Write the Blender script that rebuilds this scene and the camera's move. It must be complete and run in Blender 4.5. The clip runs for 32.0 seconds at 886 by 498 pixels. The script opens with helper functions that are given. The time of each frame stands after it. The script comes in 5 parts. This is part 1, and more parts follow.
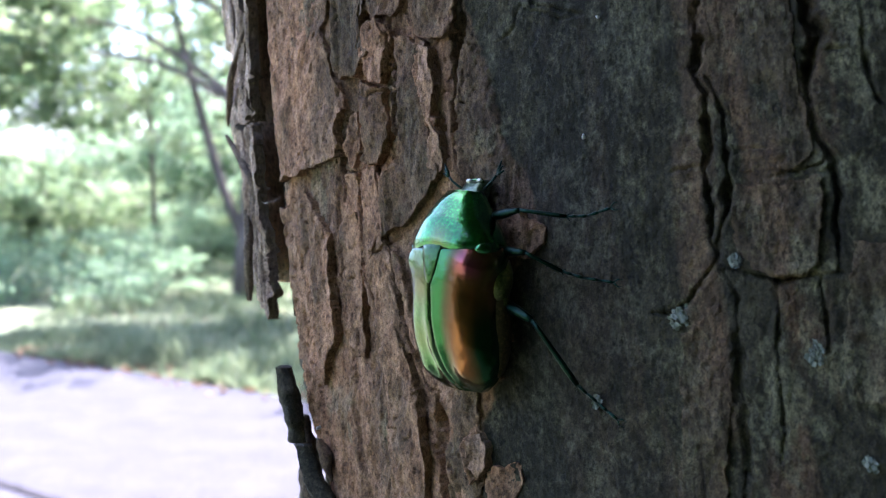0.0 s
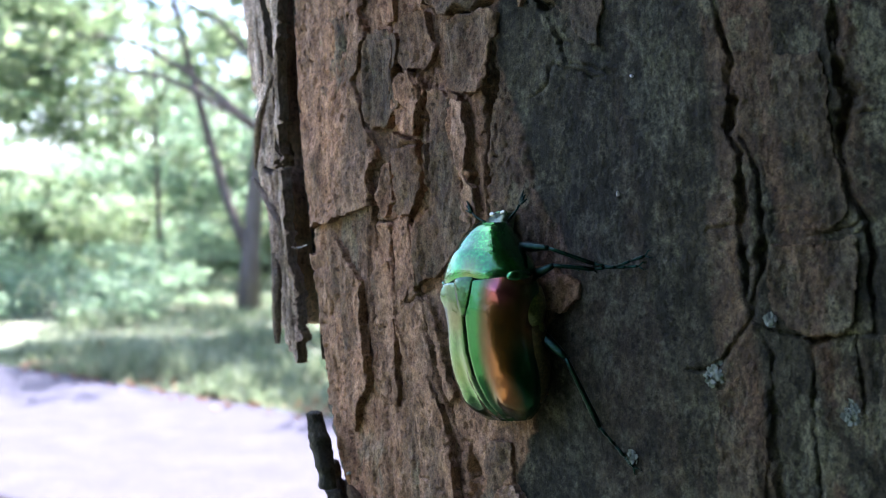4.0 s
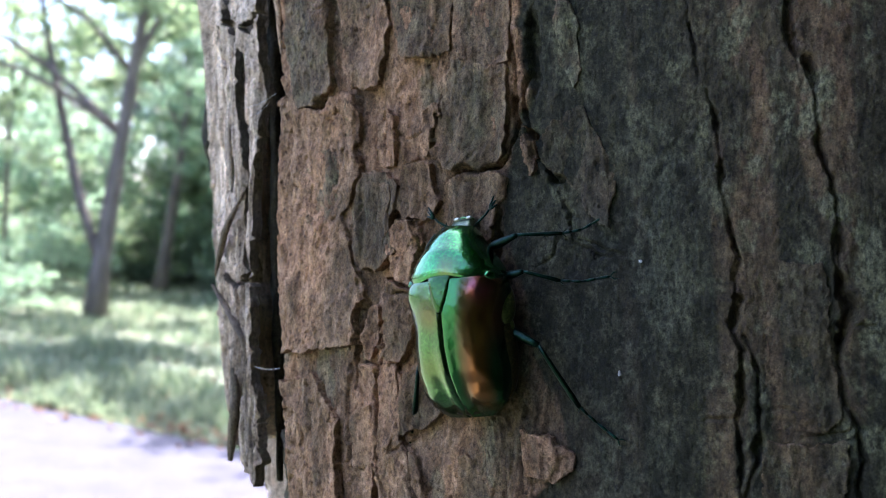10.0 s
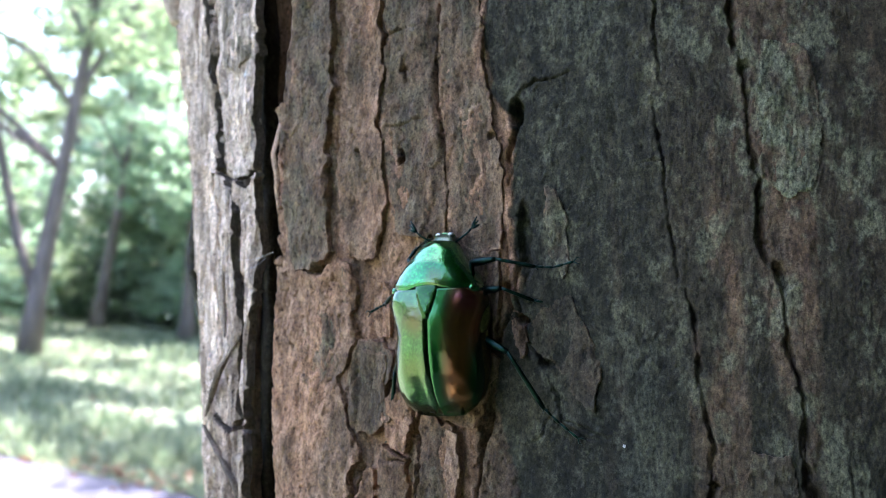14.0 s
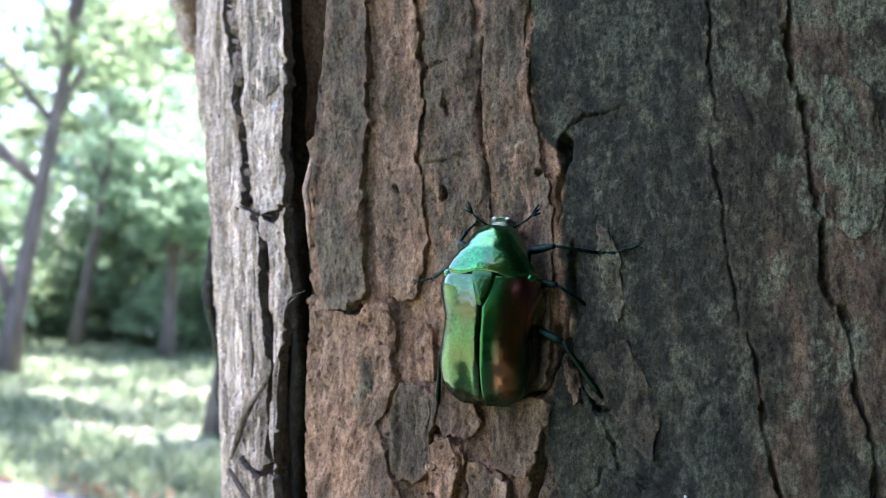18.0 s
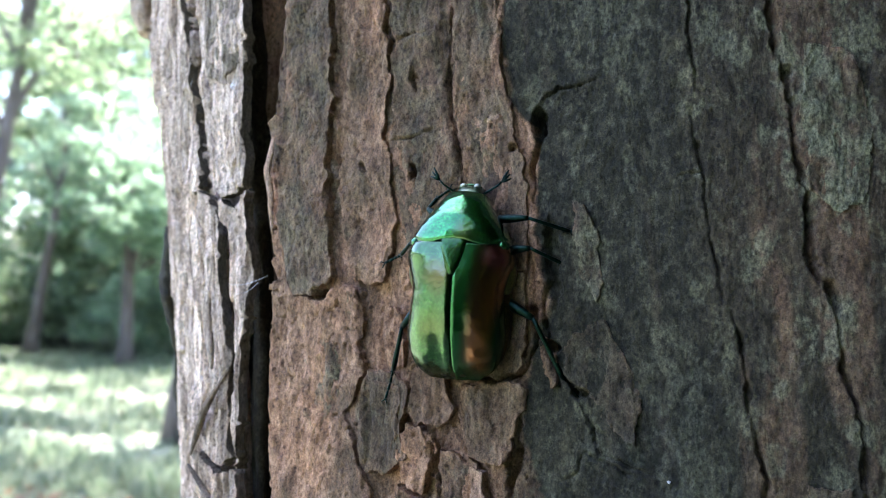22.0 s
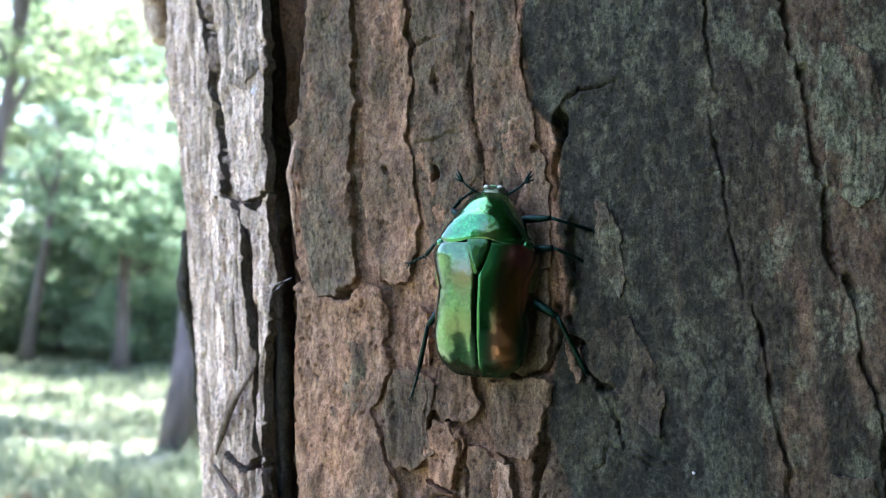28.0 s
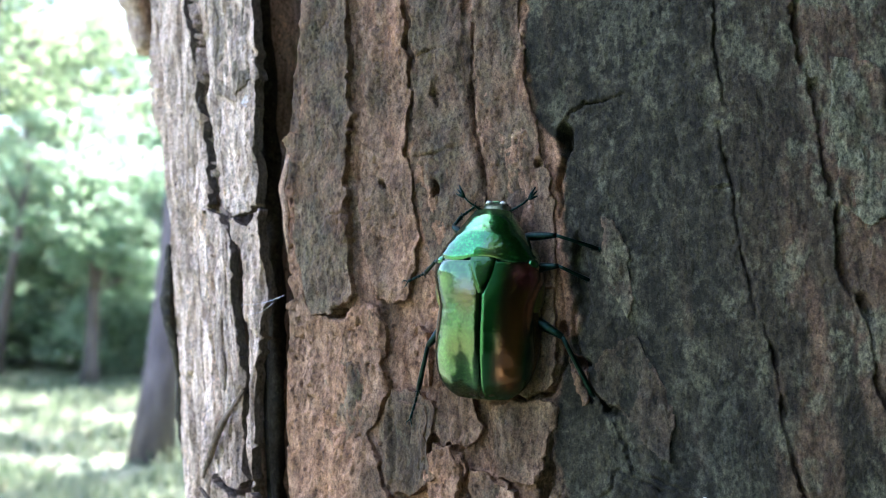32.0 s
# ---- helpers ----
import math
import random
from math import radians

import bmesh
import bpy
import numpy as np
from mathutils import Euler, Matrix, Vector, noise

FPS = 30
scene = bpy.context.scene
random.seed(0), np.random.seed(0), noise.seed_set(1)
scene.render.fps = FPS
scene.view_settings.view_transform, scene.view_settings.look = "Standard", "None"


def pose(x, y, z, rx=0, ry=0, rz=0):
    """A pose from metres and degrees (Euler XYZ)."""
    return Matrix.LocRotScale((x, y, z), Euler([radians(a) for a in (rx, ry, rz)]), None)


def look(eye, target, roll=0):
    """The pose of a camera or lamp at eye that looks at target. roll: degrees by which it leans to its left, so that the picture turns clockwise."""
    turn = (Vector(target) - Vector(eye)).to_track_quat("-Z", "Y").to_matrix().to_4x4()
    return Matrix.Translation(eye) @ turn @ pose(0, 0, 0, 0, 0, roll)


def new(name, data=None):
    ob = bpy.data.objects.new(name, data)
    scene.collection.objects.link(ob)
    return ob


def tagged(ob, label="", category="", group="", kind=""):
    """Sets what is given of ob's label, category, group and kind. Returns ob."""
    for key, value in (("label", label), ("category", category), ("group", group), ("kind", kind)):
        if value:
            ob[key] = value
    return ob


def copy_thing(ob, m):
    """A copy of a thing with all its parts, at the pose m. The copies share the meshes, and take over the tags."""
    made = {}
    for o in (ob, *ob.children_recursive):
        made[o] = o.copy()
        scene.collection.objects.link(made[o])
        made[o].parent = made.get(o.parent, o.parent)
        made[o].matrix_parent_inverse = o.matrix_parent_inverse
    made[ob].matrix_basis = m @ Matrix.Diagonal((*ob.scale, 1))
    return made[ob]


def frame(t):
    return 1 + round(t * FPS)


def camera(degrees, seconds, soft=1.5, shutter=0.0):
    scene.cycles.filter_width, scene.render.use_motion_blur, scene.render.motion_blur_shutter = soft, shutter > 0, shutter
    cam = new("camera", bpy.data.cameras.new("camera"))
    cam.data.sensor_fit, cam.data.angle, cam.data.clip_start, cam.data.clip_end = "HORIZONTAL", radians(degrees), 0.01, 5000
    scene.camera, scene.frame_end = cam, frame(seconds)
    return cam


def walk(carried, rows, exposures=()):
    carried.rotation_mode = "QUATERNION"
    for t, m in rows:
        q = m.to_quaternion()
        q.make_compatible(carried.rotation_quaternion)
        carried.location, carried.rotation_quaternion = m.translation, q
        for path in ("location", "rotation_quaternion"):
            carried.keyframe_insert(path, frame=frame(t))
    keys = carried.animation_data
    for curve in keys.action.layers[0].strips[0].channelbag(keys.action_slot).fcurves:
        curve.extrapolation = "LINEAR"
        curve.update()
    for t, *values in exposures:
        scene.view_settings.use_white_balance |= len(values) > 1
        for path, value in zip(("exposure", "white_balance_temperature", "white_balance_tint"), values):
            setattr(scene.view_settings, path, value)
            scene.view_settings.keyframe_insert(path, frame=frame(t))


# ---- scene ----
cam = camera(46.0, 32.0, 1.1)
METRES, EYE, TILT, LEAN, TURN = 0.175, 1.4, -3.0, 0.0, 0.0
ROWS = [
    (0.0, 0.0, 0.0, 0.0, 0.0, 0.0, -0.0),
    (0.5, -0.0019, 0.0019, 0.0051, -0.15, 0.14, -0.03),
    (1.0, -0.0024, 0.0102, 0.0032, -0.34, 0.01, 0.17),
    (1.5, -0.0001, -0.009, 0.0188, -0.22, 0.33, -0.1),
    (2.0, 0.0049, -0.0216, 0.0125, -0.29, 0.52, 0.34),
    (2.5, -0.0085, -0.0141, 0.0083, -0.27, 0.46, -0.01),
    (3.0, -0.0001, -0.0118, 0.0081, -0.36, 0.36, 0.1),
    (3.5, 0.0029, 0.0004, 0.012, -0.15, 0.5, 0.07),
    (4.0, -0.0193, -0.0075, 0.0255, 0.23, 0.75, -0.01),
    (4.5, -0.0422, -0.0283, 0.0444, 0.76, 1.3, -0.37),
    (6.5, -0.0874, 0.0002, 0.0508, -3.08, 1.21, -2.8),
    (7.0, -0.0901, -0.0026, 0.0571, -4.63, 1.19, -3.4),
    (7.5, -0.0794, 0.0114, 0.053, -5.14, 0.89, -3.82),
    (8.0, -0.0807, 0.0233, 0.0623, -5.42, 1.18, -4.1),
    (8.5, -0.0802, 0.0153, 0.0672, -5.66, 1.44, -4.16),
    (9.0, -0.0842, 0.0138, 0.0769, -5.63, 1.64, -3.86),
    (9.5, -0.1133, 0.0011, 0.0876, -5.93, 1.77, -4.27),
    (10.0, -0.1152, -0.0098, 0.1108, -7.57, 2.36, -3.97),
    (10.5, -0.1214, -0.0, 0.1171, -8.38, 2.46, -4.32),
    (11.0, -0.1195, 0.0048, 0.1265, -8.68, 2.65, -3.97),
    (11.5, -0.1391, 0.0018, 0.1375, -8.61, 3.05, -4.11),
    (12.0, -0.1516, -0.0168, 0.1474, -8.95, 3.33, -4.51),
    (12.5, -0.1561, -0.0266, 0.1613, -9.35, 3.53, -4.73),
    (13.0, -0.1439, -0.0515, 0.1804, -10.22, 4.03, -4.52),
    (13.5, -0.1615, -0.0506, 0.1857, -10.53, 4.5, -4.34),
    (14.0, -0.1677, -0.0565, 0.2029, -10.76, 4.77, -4.6),
    (14.5, -0.1771, -0.0448, 0.2016, -10.87, 5.05, -4.68),
    (16.5, -0.2142, -0.0467, 0.199, -11.14, 4.95, -4.91),
    (17.0, -0.2117, -0.0322, 0.1979, -11.38, 4.88, -4.93),
    (17.5, -0.2096, -0.0208, 0.1998, -11.56, 5.18, -4.81),
    (18.0, -0.2104, -0.0219, 0.2201, -11.77, 5.68, -4.25),
    (18.5, -0.2225, -0.0049, 0.2192, -12.49, 5.79, -4.33),
    (19.0, -0.2164, -0.0044, 0.2101, -13.21, 5.57, -4.22),
    (19.5, -0.2207, -0.0076, 0.2029, -13.59, 5.34, -4.23),
    (20.0, -0.2199, 0.0013, 0.2015, -13.7, 5.27, -4.49),
    (20.5, -0.1966, -0.0057, 0.1998, -13.96, 5.29, -4.11),
    (21.0, -0.1915, 0.0058, 0.1992, -13.94, 5.31, -4.06),
    (21.5, -0.2019, 0.023, 0.2107, -13.74, 5.66, -3.71),
    (22.0, -0.2092, 0.0134, 0.206, -13.93, 6.04, -3.62),
    (22.5, -0.2161, -0.015, 0.2112, -14.09, 6.09, -3.42),
    (23.0, -0.2384, -0.0262, 0.2072, -13.87, 6.23, -3.38),
    (23.5, -0.2512, -0.0489, 0.2103, -14.06, 6.5, -3.26),
    (24.0, -0.2464, -0.0599, 0.2054, -14.12, 6.56, -3.16),
    (24.5, -0.2391, -0.0586, 0.2021, -13.96, 6.25, -3.23),
    (25.0, -0.2376, -0.0531, 0.2052, -13.81, 6.46, -3.18),
    (25.5, -0.2371, -0.0378, 0.2023, -13.89, 6.38, -3.2),
    (27.5, -0.2275, -0.0044, 0.1936, -13.92, 6.09, -3.07),
    (28.0, -0.2325, 0.0041, 0.2015, -14.12, 6.17, -2.83),
    (28.5, -0.2439, 0.0188, 0.202, -14.36, 6.34, -2.91),
    (29.0, -0.2545, 0.0223, 0.2019, -14.64, 6.46, -2.98),
    (29.5, -0.2506, 0.0283, 0.1978, -14.91, 6.5, -2.87),
    (30.0, -0.2322, 0.0442, 0.199, -15.19, 6.67, -2.74),
    (30.5, -0.225, 0.0548, 0.2031, -15.36, 6.84, -2.76),
    (31.0, -0.224, 0.0589, 0.2018, -15.42, 6.77, -2.72),
    (31.5, -0.2314, 0.0477, 0.203, -15.51, 6.85, -2.78),
    (32.0, -0.246, 0.0307, 0.2065, -15.62, 6.93, -2.78),
]
EXPOSURES = [(0.0, 3.0, 5750, 28), (4.5, 3.0, 5750, 28), (9.0, 3.0, 5750, 28), (13.0, 3.45, 5750, 28), (14.5, 3.46, 5750, 28), (17.0, 3.36, 5750, 28), (20.0, 3.5, 5750, 28), (32.0, 3.53, 5750, 28)]
walk(cam, [(t, pose(0, 0, EYE, TILT, LEAN, TURN) @ pose(METRES * x, METRES * y, METRES * z, 90 + pitch, roll, yaw)) for t, x, y, z, yaw, pitch, roll in ROWS], EXPOSURES)
cam.data.dof.use_dof = True
cam.data.dof.focus_distance = 0.122
cam.data.dof.aperture_fstop = 44.0

# ------------------------------------------------------------ light
SUN_DIR = Vector((0.14, 0.30, 1.25)).normalized()      # towards the sun: behind the trunk
world = bpy.data.worlds.new("sky")
scene.world = world
world.use_nodes = True
wn = world.node_tree.nodes
sky = wn.new("ShaderNodeTexSky")
sky.sky_type = "NISHITA"
sky.sun_disc = False
sky.sun_elevation = math.asin(SUN_DIR.z)
sky.sun_rotation = math.atan2(SUN_DIR.x, SUN_DIR.y)
sky.air_density, sky.dust_density, sky.ozone_density = 1.0, 2.5, 1.0
world.node_tree.links.new(sky.outputs[0], wn["Background"].inputs[0])
wn["Background"].inputs[1].default_value = 0.15
sun = new("sun", bpy.data.lights.new("sun", "SUN"))
sun.data.energy, sun.data.angle, sun.data.color = 5.0, radians(0.6), (1.0, 0.95, 0.86)
sun.matrix_world = look(SUN_DIR * 30, (0, 0, 0))

# ------------------------------------------------------------ materials


def material(name, rough=0.8, metal=0.0, spec=0.5):
    m = bpy.data.materials.new(name)
    m.use_nodes = True
    b = m.node_tree.nodes["Principled BSDF"]
    b.inputs["Roughness"].default_value = rough
    b.inputs["Metallic"].default_value = metal
    b.inputs["Specular IOR Level"].default_value = spec
    return m, m.node_tree.nodes, m.node_tree.links, b


def noise_node(nodes, links, vec, scale, detail=6.0, rough=0.6, stretch=(1, 1, 1)):
    mp = nodes.new("ShaderNodeMapping")
    mp.inputs["Scale"].default_value = stretch
    links.new(vec, mp.inputs["Vector"])
    n = nodes.new("ShaderNodeTexNoise")
    n.inputs["Scale"].default_value = scale
    n.inputs["Detail"].default_value = detail
    n.inputs["Roughness"].default_value = rough
    links.new(mp.outputs[0], n.inputs["Vector"])
    return n.outputs["Fac"]


def ramp(nodes, links, fac, *stops):
    r = nodes.new("ShaderNodeValToRGB")
    e = r.color_ramp.elements
    while len(e) < len(stops):
        e.new(0.5)
    for k, (p, c) in enumerate(stops):
        e[k].position = p
        e[k].color = (*c, 1) if len(c) == 3 else c
    links.new(fac, r.inputs[0])
    return r.outputs[0]


def mix(nodes, links, fac, a, b, kind="MIX"):
    m = nodes.new("ShaderNodeMix")
    m.data_type, m.blend_type = "RGBA", kind
    for sock, v in ((m.inputs[0], fac), (m.inputs[6], a), (m.inputs[7], b)):
        if isinstance(v, (int, float)):
            sock.default_value = v
        elif isinstance(v, tuple):
            sock.default_value = (*v, 1)
        else:
            links.new(v, sock)
    return m.outputs[2]


def bump(nodes, links, height, bsdf, strength, distance, chain=None):
    b = nodes.new("ShaderNodeBump")
    b.inputs["Strength"].default_value = strength
    b.inputs["Distance"].default_value = distance
    links.new(height, b.inputs["Height"])
    if chain is not None:
        links.new(chain, b.inputs["Normal"])
    links.new(b.outputs[0], bsdf.inputs["Normal"])
    return b.outputs[0]


def bark_material():
    """Bark of the near trunk. Its wear attribute: red bare inner bark, green lichen, blue weathered pale fibre
    brightened for the light from the left, alpha a dark blue-grey streak with the shade beside the beetle.
    """
    m, n, l, b = material("tree_bark", 0.88, 0, 0.25)
    place = n.new("ShaderNodeSeparateXYZ")
    l.new(n.new("ShaderNodeTexCoord").outputs["Object"], place.inputs[0])
    turn = n.new("ShaderNodeCombineXYZ")
    for a, k in ((0, 0), (2, 1), (1, 2)):
        l.new(place.outputs[a], turn.inputs[k])
    grow = n.new("ShaderNodeVectorMath")
    grow.operation = "SCALE"
    grow.inputs["Scale"].default_value = 1000.0
    l.new(turn.outputs[0], grow.inputs[0])
    vec = grow.outputs[0]
    at = n.new("ShaderNodeAttribute")
    at.attribute_name = "wear"
    sep = n.new("ShaderNodeSeparateColor")
    l.new(at.outputs["Color"], sep.inputs[0])
    big = noise_node(n, l, vec, 0.09, 5, 0.6, (1, 0.45, 1))
    mid = noise_node(n, l, vec, 0.50, 9, 0.74, (1, 0.66, 1))
    fine = noise_node(n, l, vec, 2.6, 5, 0.7, (1, 0.6, 1))
    fibre = noise_node(n, l, vec, 1.3, 6, 0.65, (1, 0.12, 1))
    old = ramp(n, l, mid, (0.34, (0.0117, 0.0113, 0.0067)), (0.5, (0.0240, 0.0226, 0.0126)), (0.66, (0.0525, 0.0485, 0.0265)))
    bare = ramp(n, l, mid, (0.32, (0.115, 0.063, 0.035)), (0.5, (0.266, 0.158, 0.090)), (0.68, (0.450, 0.290, 0.178)))
    tint = ramp(n, l, big, (0.36, (0.66, 0.68, 0.68)), (0.62, (1.12, 1.0, 0.92)))
    bare = mix(n, l, 0.85, bare, tint, "MULTIPLY")
    # weathered fibre, lifted to near white for the light on the left ridge
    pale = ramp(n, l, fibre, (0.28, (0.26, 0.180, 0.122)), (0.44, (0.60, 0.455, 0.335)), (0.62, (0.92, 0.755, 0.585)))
    lich = ramp(n, l, fine, (0.32, (0.068, 0.070, 0.040)), (0.68, (0.205, 0.203, 0.120)))
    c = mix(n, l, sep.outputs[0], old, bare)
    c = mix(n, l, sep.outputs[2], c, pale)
    c = mix(n, l, sep.outputs[1], c, lich)
    # thin grey crust in small irregular spots, mostly on the old bark
    crust = noise_node(n, l, vec, 0.62, 9, 0.80, (1, 0.8, 1))
    crust = ramp(n, l, crust, (0.52, (0, 0, 0)), (0.66, (0.55, 0.55, 0.55)))
    keep = ramp(n, l, sep.outputs[0], (0.15, (1, 1, 1)), (0.75, (0.25, 0.25, 0.25)))
    crust = mix(n, l, 1.0, crust, keep, "MULTIPLY")
    c = mix(n, l, crust, c, (0.135, 0.130, 0.076))
    pit = ramp(n, l, fine, (0.35, (0.28, 0.26, 0.25)), (0.48, (1, 1, 1)), (0.64, (1.5, 1.46, 1.4)))
    c = mix(n, l, 0.75, c, pit, "MULTIPLY")
    speck = ramp(n, l, noise_node(n, l, vec, 5.5, 3, 0.75), (0.36, (0.35, 0.34, 0.33)), (0.5, (1, 1, 1)), (0.66, (1.8, 1.76, 1.7)))
    c = mix(n, l, 0.50, c, speck, "MULTIPLY")
    blotch = ramp(n, l, noise_node(n, l, vec, 0.22, 6, 0.7, (1, 0.4, 1)), (0.36, (0.75, 0.76, 0.76)), (0.55, (1.0, 1.0, 1.0)), (0.70, (1.35, 1.3, 1.22)))
    c = mix(n, l, 0.8, c, blotch, "MULTIPLY")
    vo = n.new("ShaderNodeTexVoronoi")
    vo.inputs["Scale"].default_value = 0.62
    l.new(vec, vo.inputs["Vector"])
    # the dark of small holes put into the colour; no relief lies under it
    hole_tone = ramp(n, l, vo.outputs["Distance"], (0.10, (0.22, 0.20, 0.18)), (0.20, (1, 1, 1)))
    c = mix(n, l, ramp(n, l, big, (0.42, (0, 0, 0)), (0.55, (1, 1, 1))), c, mix(n, l, 0.85, c, hole_tone, "MULTIPLY"))
    # blue-grey darkening, partly the shade right of the beetle put into the colour
    c = mix(n, l, at.outputs["Alpha"], c, mix(n, l, 1.0, c, (0.70, 0.74, 0.84), "MULTIPLY"))
    l.new(c, b.inputs["Base Color"])
    flake = n.new("ShaderNodeValToRGB")
    flake.color_ramp.interpolation = "CONSTANT"
    e = flake.color_ramp.elements
    for k in range(7):
        if k > 1:
            e.new(0.5)
    for k in range(7):
        e[k].position = 0.0 if k == 0 else 0.30 + 0.065 * k
        e[k].color = (k / 7, k / 7, k / 7, 1)
    l.new(noise_node(n, l, vec, 0.42, 6, 0.62, (1, 0.38, 1)), flake.inputs[0])
    zero = bump(n, l, flake.outputs[0], b, 0.30, 0.0012)
    first = bump(n, l, mid, b, 0.55, 0.0008, zero)
    second = bump(n, l, fine, b, 0.75, 0.0005, first)
    third = bump(n, l, fibre, b, 0.35, 0.0004, second)
    bump(n, l, noise_node(n, l, vec, 7.0, 3, 0.7), b, 0.3, 0.00012, third)
    return m


def plain_noise(name, stops, scale, rough=0.85, relief=0.0, dist=0.01, stretch=(1, 1, 1), spec=0.3, detail=6.0):
    m, n, l, b = material(name, rough, 0, spec)
    co = n.new("ShaderNodeTexCoord").outputs["Object"]
    f = noise_node(n, l, co, scale, detail, 0.62, stretch)
    c = ramp(n, l, f, *stops)
    g = noise_node(n, l, co, scale * 0.13, 3, 0.5, stretch)
    c = mix(n, l, 0.6, c, ramp(n, l, g, (0.35, (0.7, 0.7, 0.7)), (0.65, (1.15, 1.15, 1.15))), "MULTIPLY")
    l.new(c, b.inputs["Base Color"])
    if relief:
        bump(n, l, f, b, relief, dist)
    return m


def leaf_material(name, dark, light, glow):
    """Thin leaves: light from behind shines through them."""
    m, n, l, b = material(name, 0.55, 0, 0.35)
    geo = n.new("ShaderNodeNewGeometry")
    c = ramp(n, l, geo.outputs["Random Per Island"], (0.0, dark), (1.0, light))
    l.new(c, b.inputs["Base Color"])
    tr = n.new("ShaderNodeBsdfTranslucent")
    l.new(mix(n, l, 1.0, c, glow, "MULTIPLY"), tr.inputs["Color"])
    ad = n.new("ShaderNodeMixShader")
    ad.inputs[0].default_value = 0.5
    l.new(b.outputs[0], ad.inputs[1])
    l.new(tr.outputs[0], ad.inputs[2])
    l.new(ad.outputs[0], n["Material Output"].inputs["Surface"])
    return m


BARK = bark_material()
FAR_BARK = plain_noise("grey_brown_bark", ((0.3, (0.065, 0.055, 0.048)), (0.7, (0.17, 0.145, 0.128))), 9, 0.9, 0.6, 0.02, (1, 1, 0.25))
LEAF = leaf_material("green_leaf", (0.050, 0.082, 0.045), (0.19, 0.225, 0.132), (2.1, 2.3, 1.95))
LEAF_DARK = leaf_material("dark_green_leaf", (0.040, 0.075, 0.030), (0.105, 0.150, 0.062), (2.0, 2.1, 1.7))
SHRUB = leaf_material("shrub_leaf", (0.068, 0.118, 0.080), (0.235, 0.295, 0.200), (2.2, 2.4, 2.1))
GRASS = leaf_material("grass_blade", (0.065, 0.10, 0.058), (0.235, 0.265, 0.185), (1.4, 1.5, 1.25))
LITTER = leaf_material("dry_leaf", (0.12, 0.07, 0.04), (0.32, 0.22, 0.14), (1.1, 1.0, 0.9))
SOIL = plain_noise("grassy_soil", ((0.35, (0.06, 0.08, 0.042)), (0.5, (0.12, 0.145, 0.085)), (0.68, (0.20, 0.19, 0.135))), 3.0, 0.95, 0.5, 0.05)
ASPHALT = plain_noise("worn_grey_asphalt", ((0.3, (0.030, 0.030, 0.039)), (0.7, (0.052, 0.052, 0.067))), 30, 0.8, 0.4, 0.006)
KERB = plain_noise("dark_edging", ((0.3, (0.012, 0.012, 0.014)), (0.7, (0.025, 0.024, 0.026))), 14, 0.9, 0.4, 0.006)

# ------------------------------------------------------------ mesh helpers


def mesh_of(name, verts, faces, mat, smooth=False):
    me = bpy.data.meshes.new(name)
    verts = np.asarray(verts, dtype=np.float64).reshape(-1, 3)
    if isinstance(faces, np.ndarray):
        k = faces.shape[1]
        me.vertices.add(len(verts))
        me.vertices.foreach_set("co", verts.ravel())
        me.loops.add(faces.size)
        me.loops.foreach_set("vertex_index", faces.ravel().astype(np.int32))
        me.polygons.add(len(faces))
        me.polygons.foreach_set("loop_start", np.arange(0, faces.size, k, dtype=np.int32))
        me.polygons.foreach_set("loop_total", np.full(len(faces), k, dtype=np.int32))
        me.update(calc_edges=True)
    else:
        me.from_pydata([tuple(v) for v in verts], [], faces)
    me.validate()
    me.materials.append(mat)
    if smooth:
        me.polygons.foreach_set("use_smooth", np.ones(len(me.polygons), dtype=bool))
    return me


def part(name, me, parent, label="", at=None):
    """Links a mesh as one object under a thing or a part."""
    ob = new(name, me)
    ob.parent = parent
    if at is not None:
        ob.location = at
    if label:
        tagged(ob, label)
    return ob


def grid_faces(n, m, wrap=False):
    i, j = np.meshgrid(np.arange(n - 1), np.arange(m if wrap else m - 1), indexing="ij")
    j2 = (j + 1) % m
    return np.stack([i * m + j, i * m + j2, (i + 1) * m + j2, (i + 1) * m + j], -1).reshape(-1, 4)


def tube(points, radii, sides=8, rough=0.0, seed=0):
    """Vertices and quads of a tapering tube along points, closed at its ends."""
    rng = np.random.default_rng(seed)
    p = np.array(points, float)
    r = np.broadcast_to(np.array(radii, float), (len(p),))
    d = np.gradient(p, axis=0)
    d /= np.linalg.norm(d, axis=1)[:, None] + 1e-12
    ref = np.array([0.31, 0.17, 0.93]) if abs(d[0][2]) < 0.9 else np.array([0.95, 0.2, 0.1])
    rings = []
    for k in range(len(p)):
        a = np.cross(d[k], ref)
        a /= np.linalg.norm(a)
        b = np.cross(d[k], a)
        an = np.arange(sides) * 2 * np.pi / sides
        rr = r[k] * (1 + rough * rng.uniform(-1, 1, sides))
        rings.append(p[k] + np.outer(np.cos(an) * rr, a) + np.outer(np.sin(an) * rr, b))
    v = np.concatenate(rings + [p[:1], p[-1:]])
    f = [tuple(q) for q in grid_faces(len(p), sides, True)]
    n0, n1 = len(p) * sides, len(p) * sides + 1
    f += [(n0, (j + 1) % sides, j) for j in range(sides)]
    o = (len(p) - 1) * sides
    f += [(n1, o + j, o + (j + 1) % sides) for j in range(sides)]
    return v, f


def joined(pieces):
    vs, fs, o = [], [], 0
    for v, f in pieces:
        vs.append(np.asarray(v))
        fs += [tuple(int(i) + o for i in q) for q in f]
        o += len(v)
    return np.concatenate(vs), fs


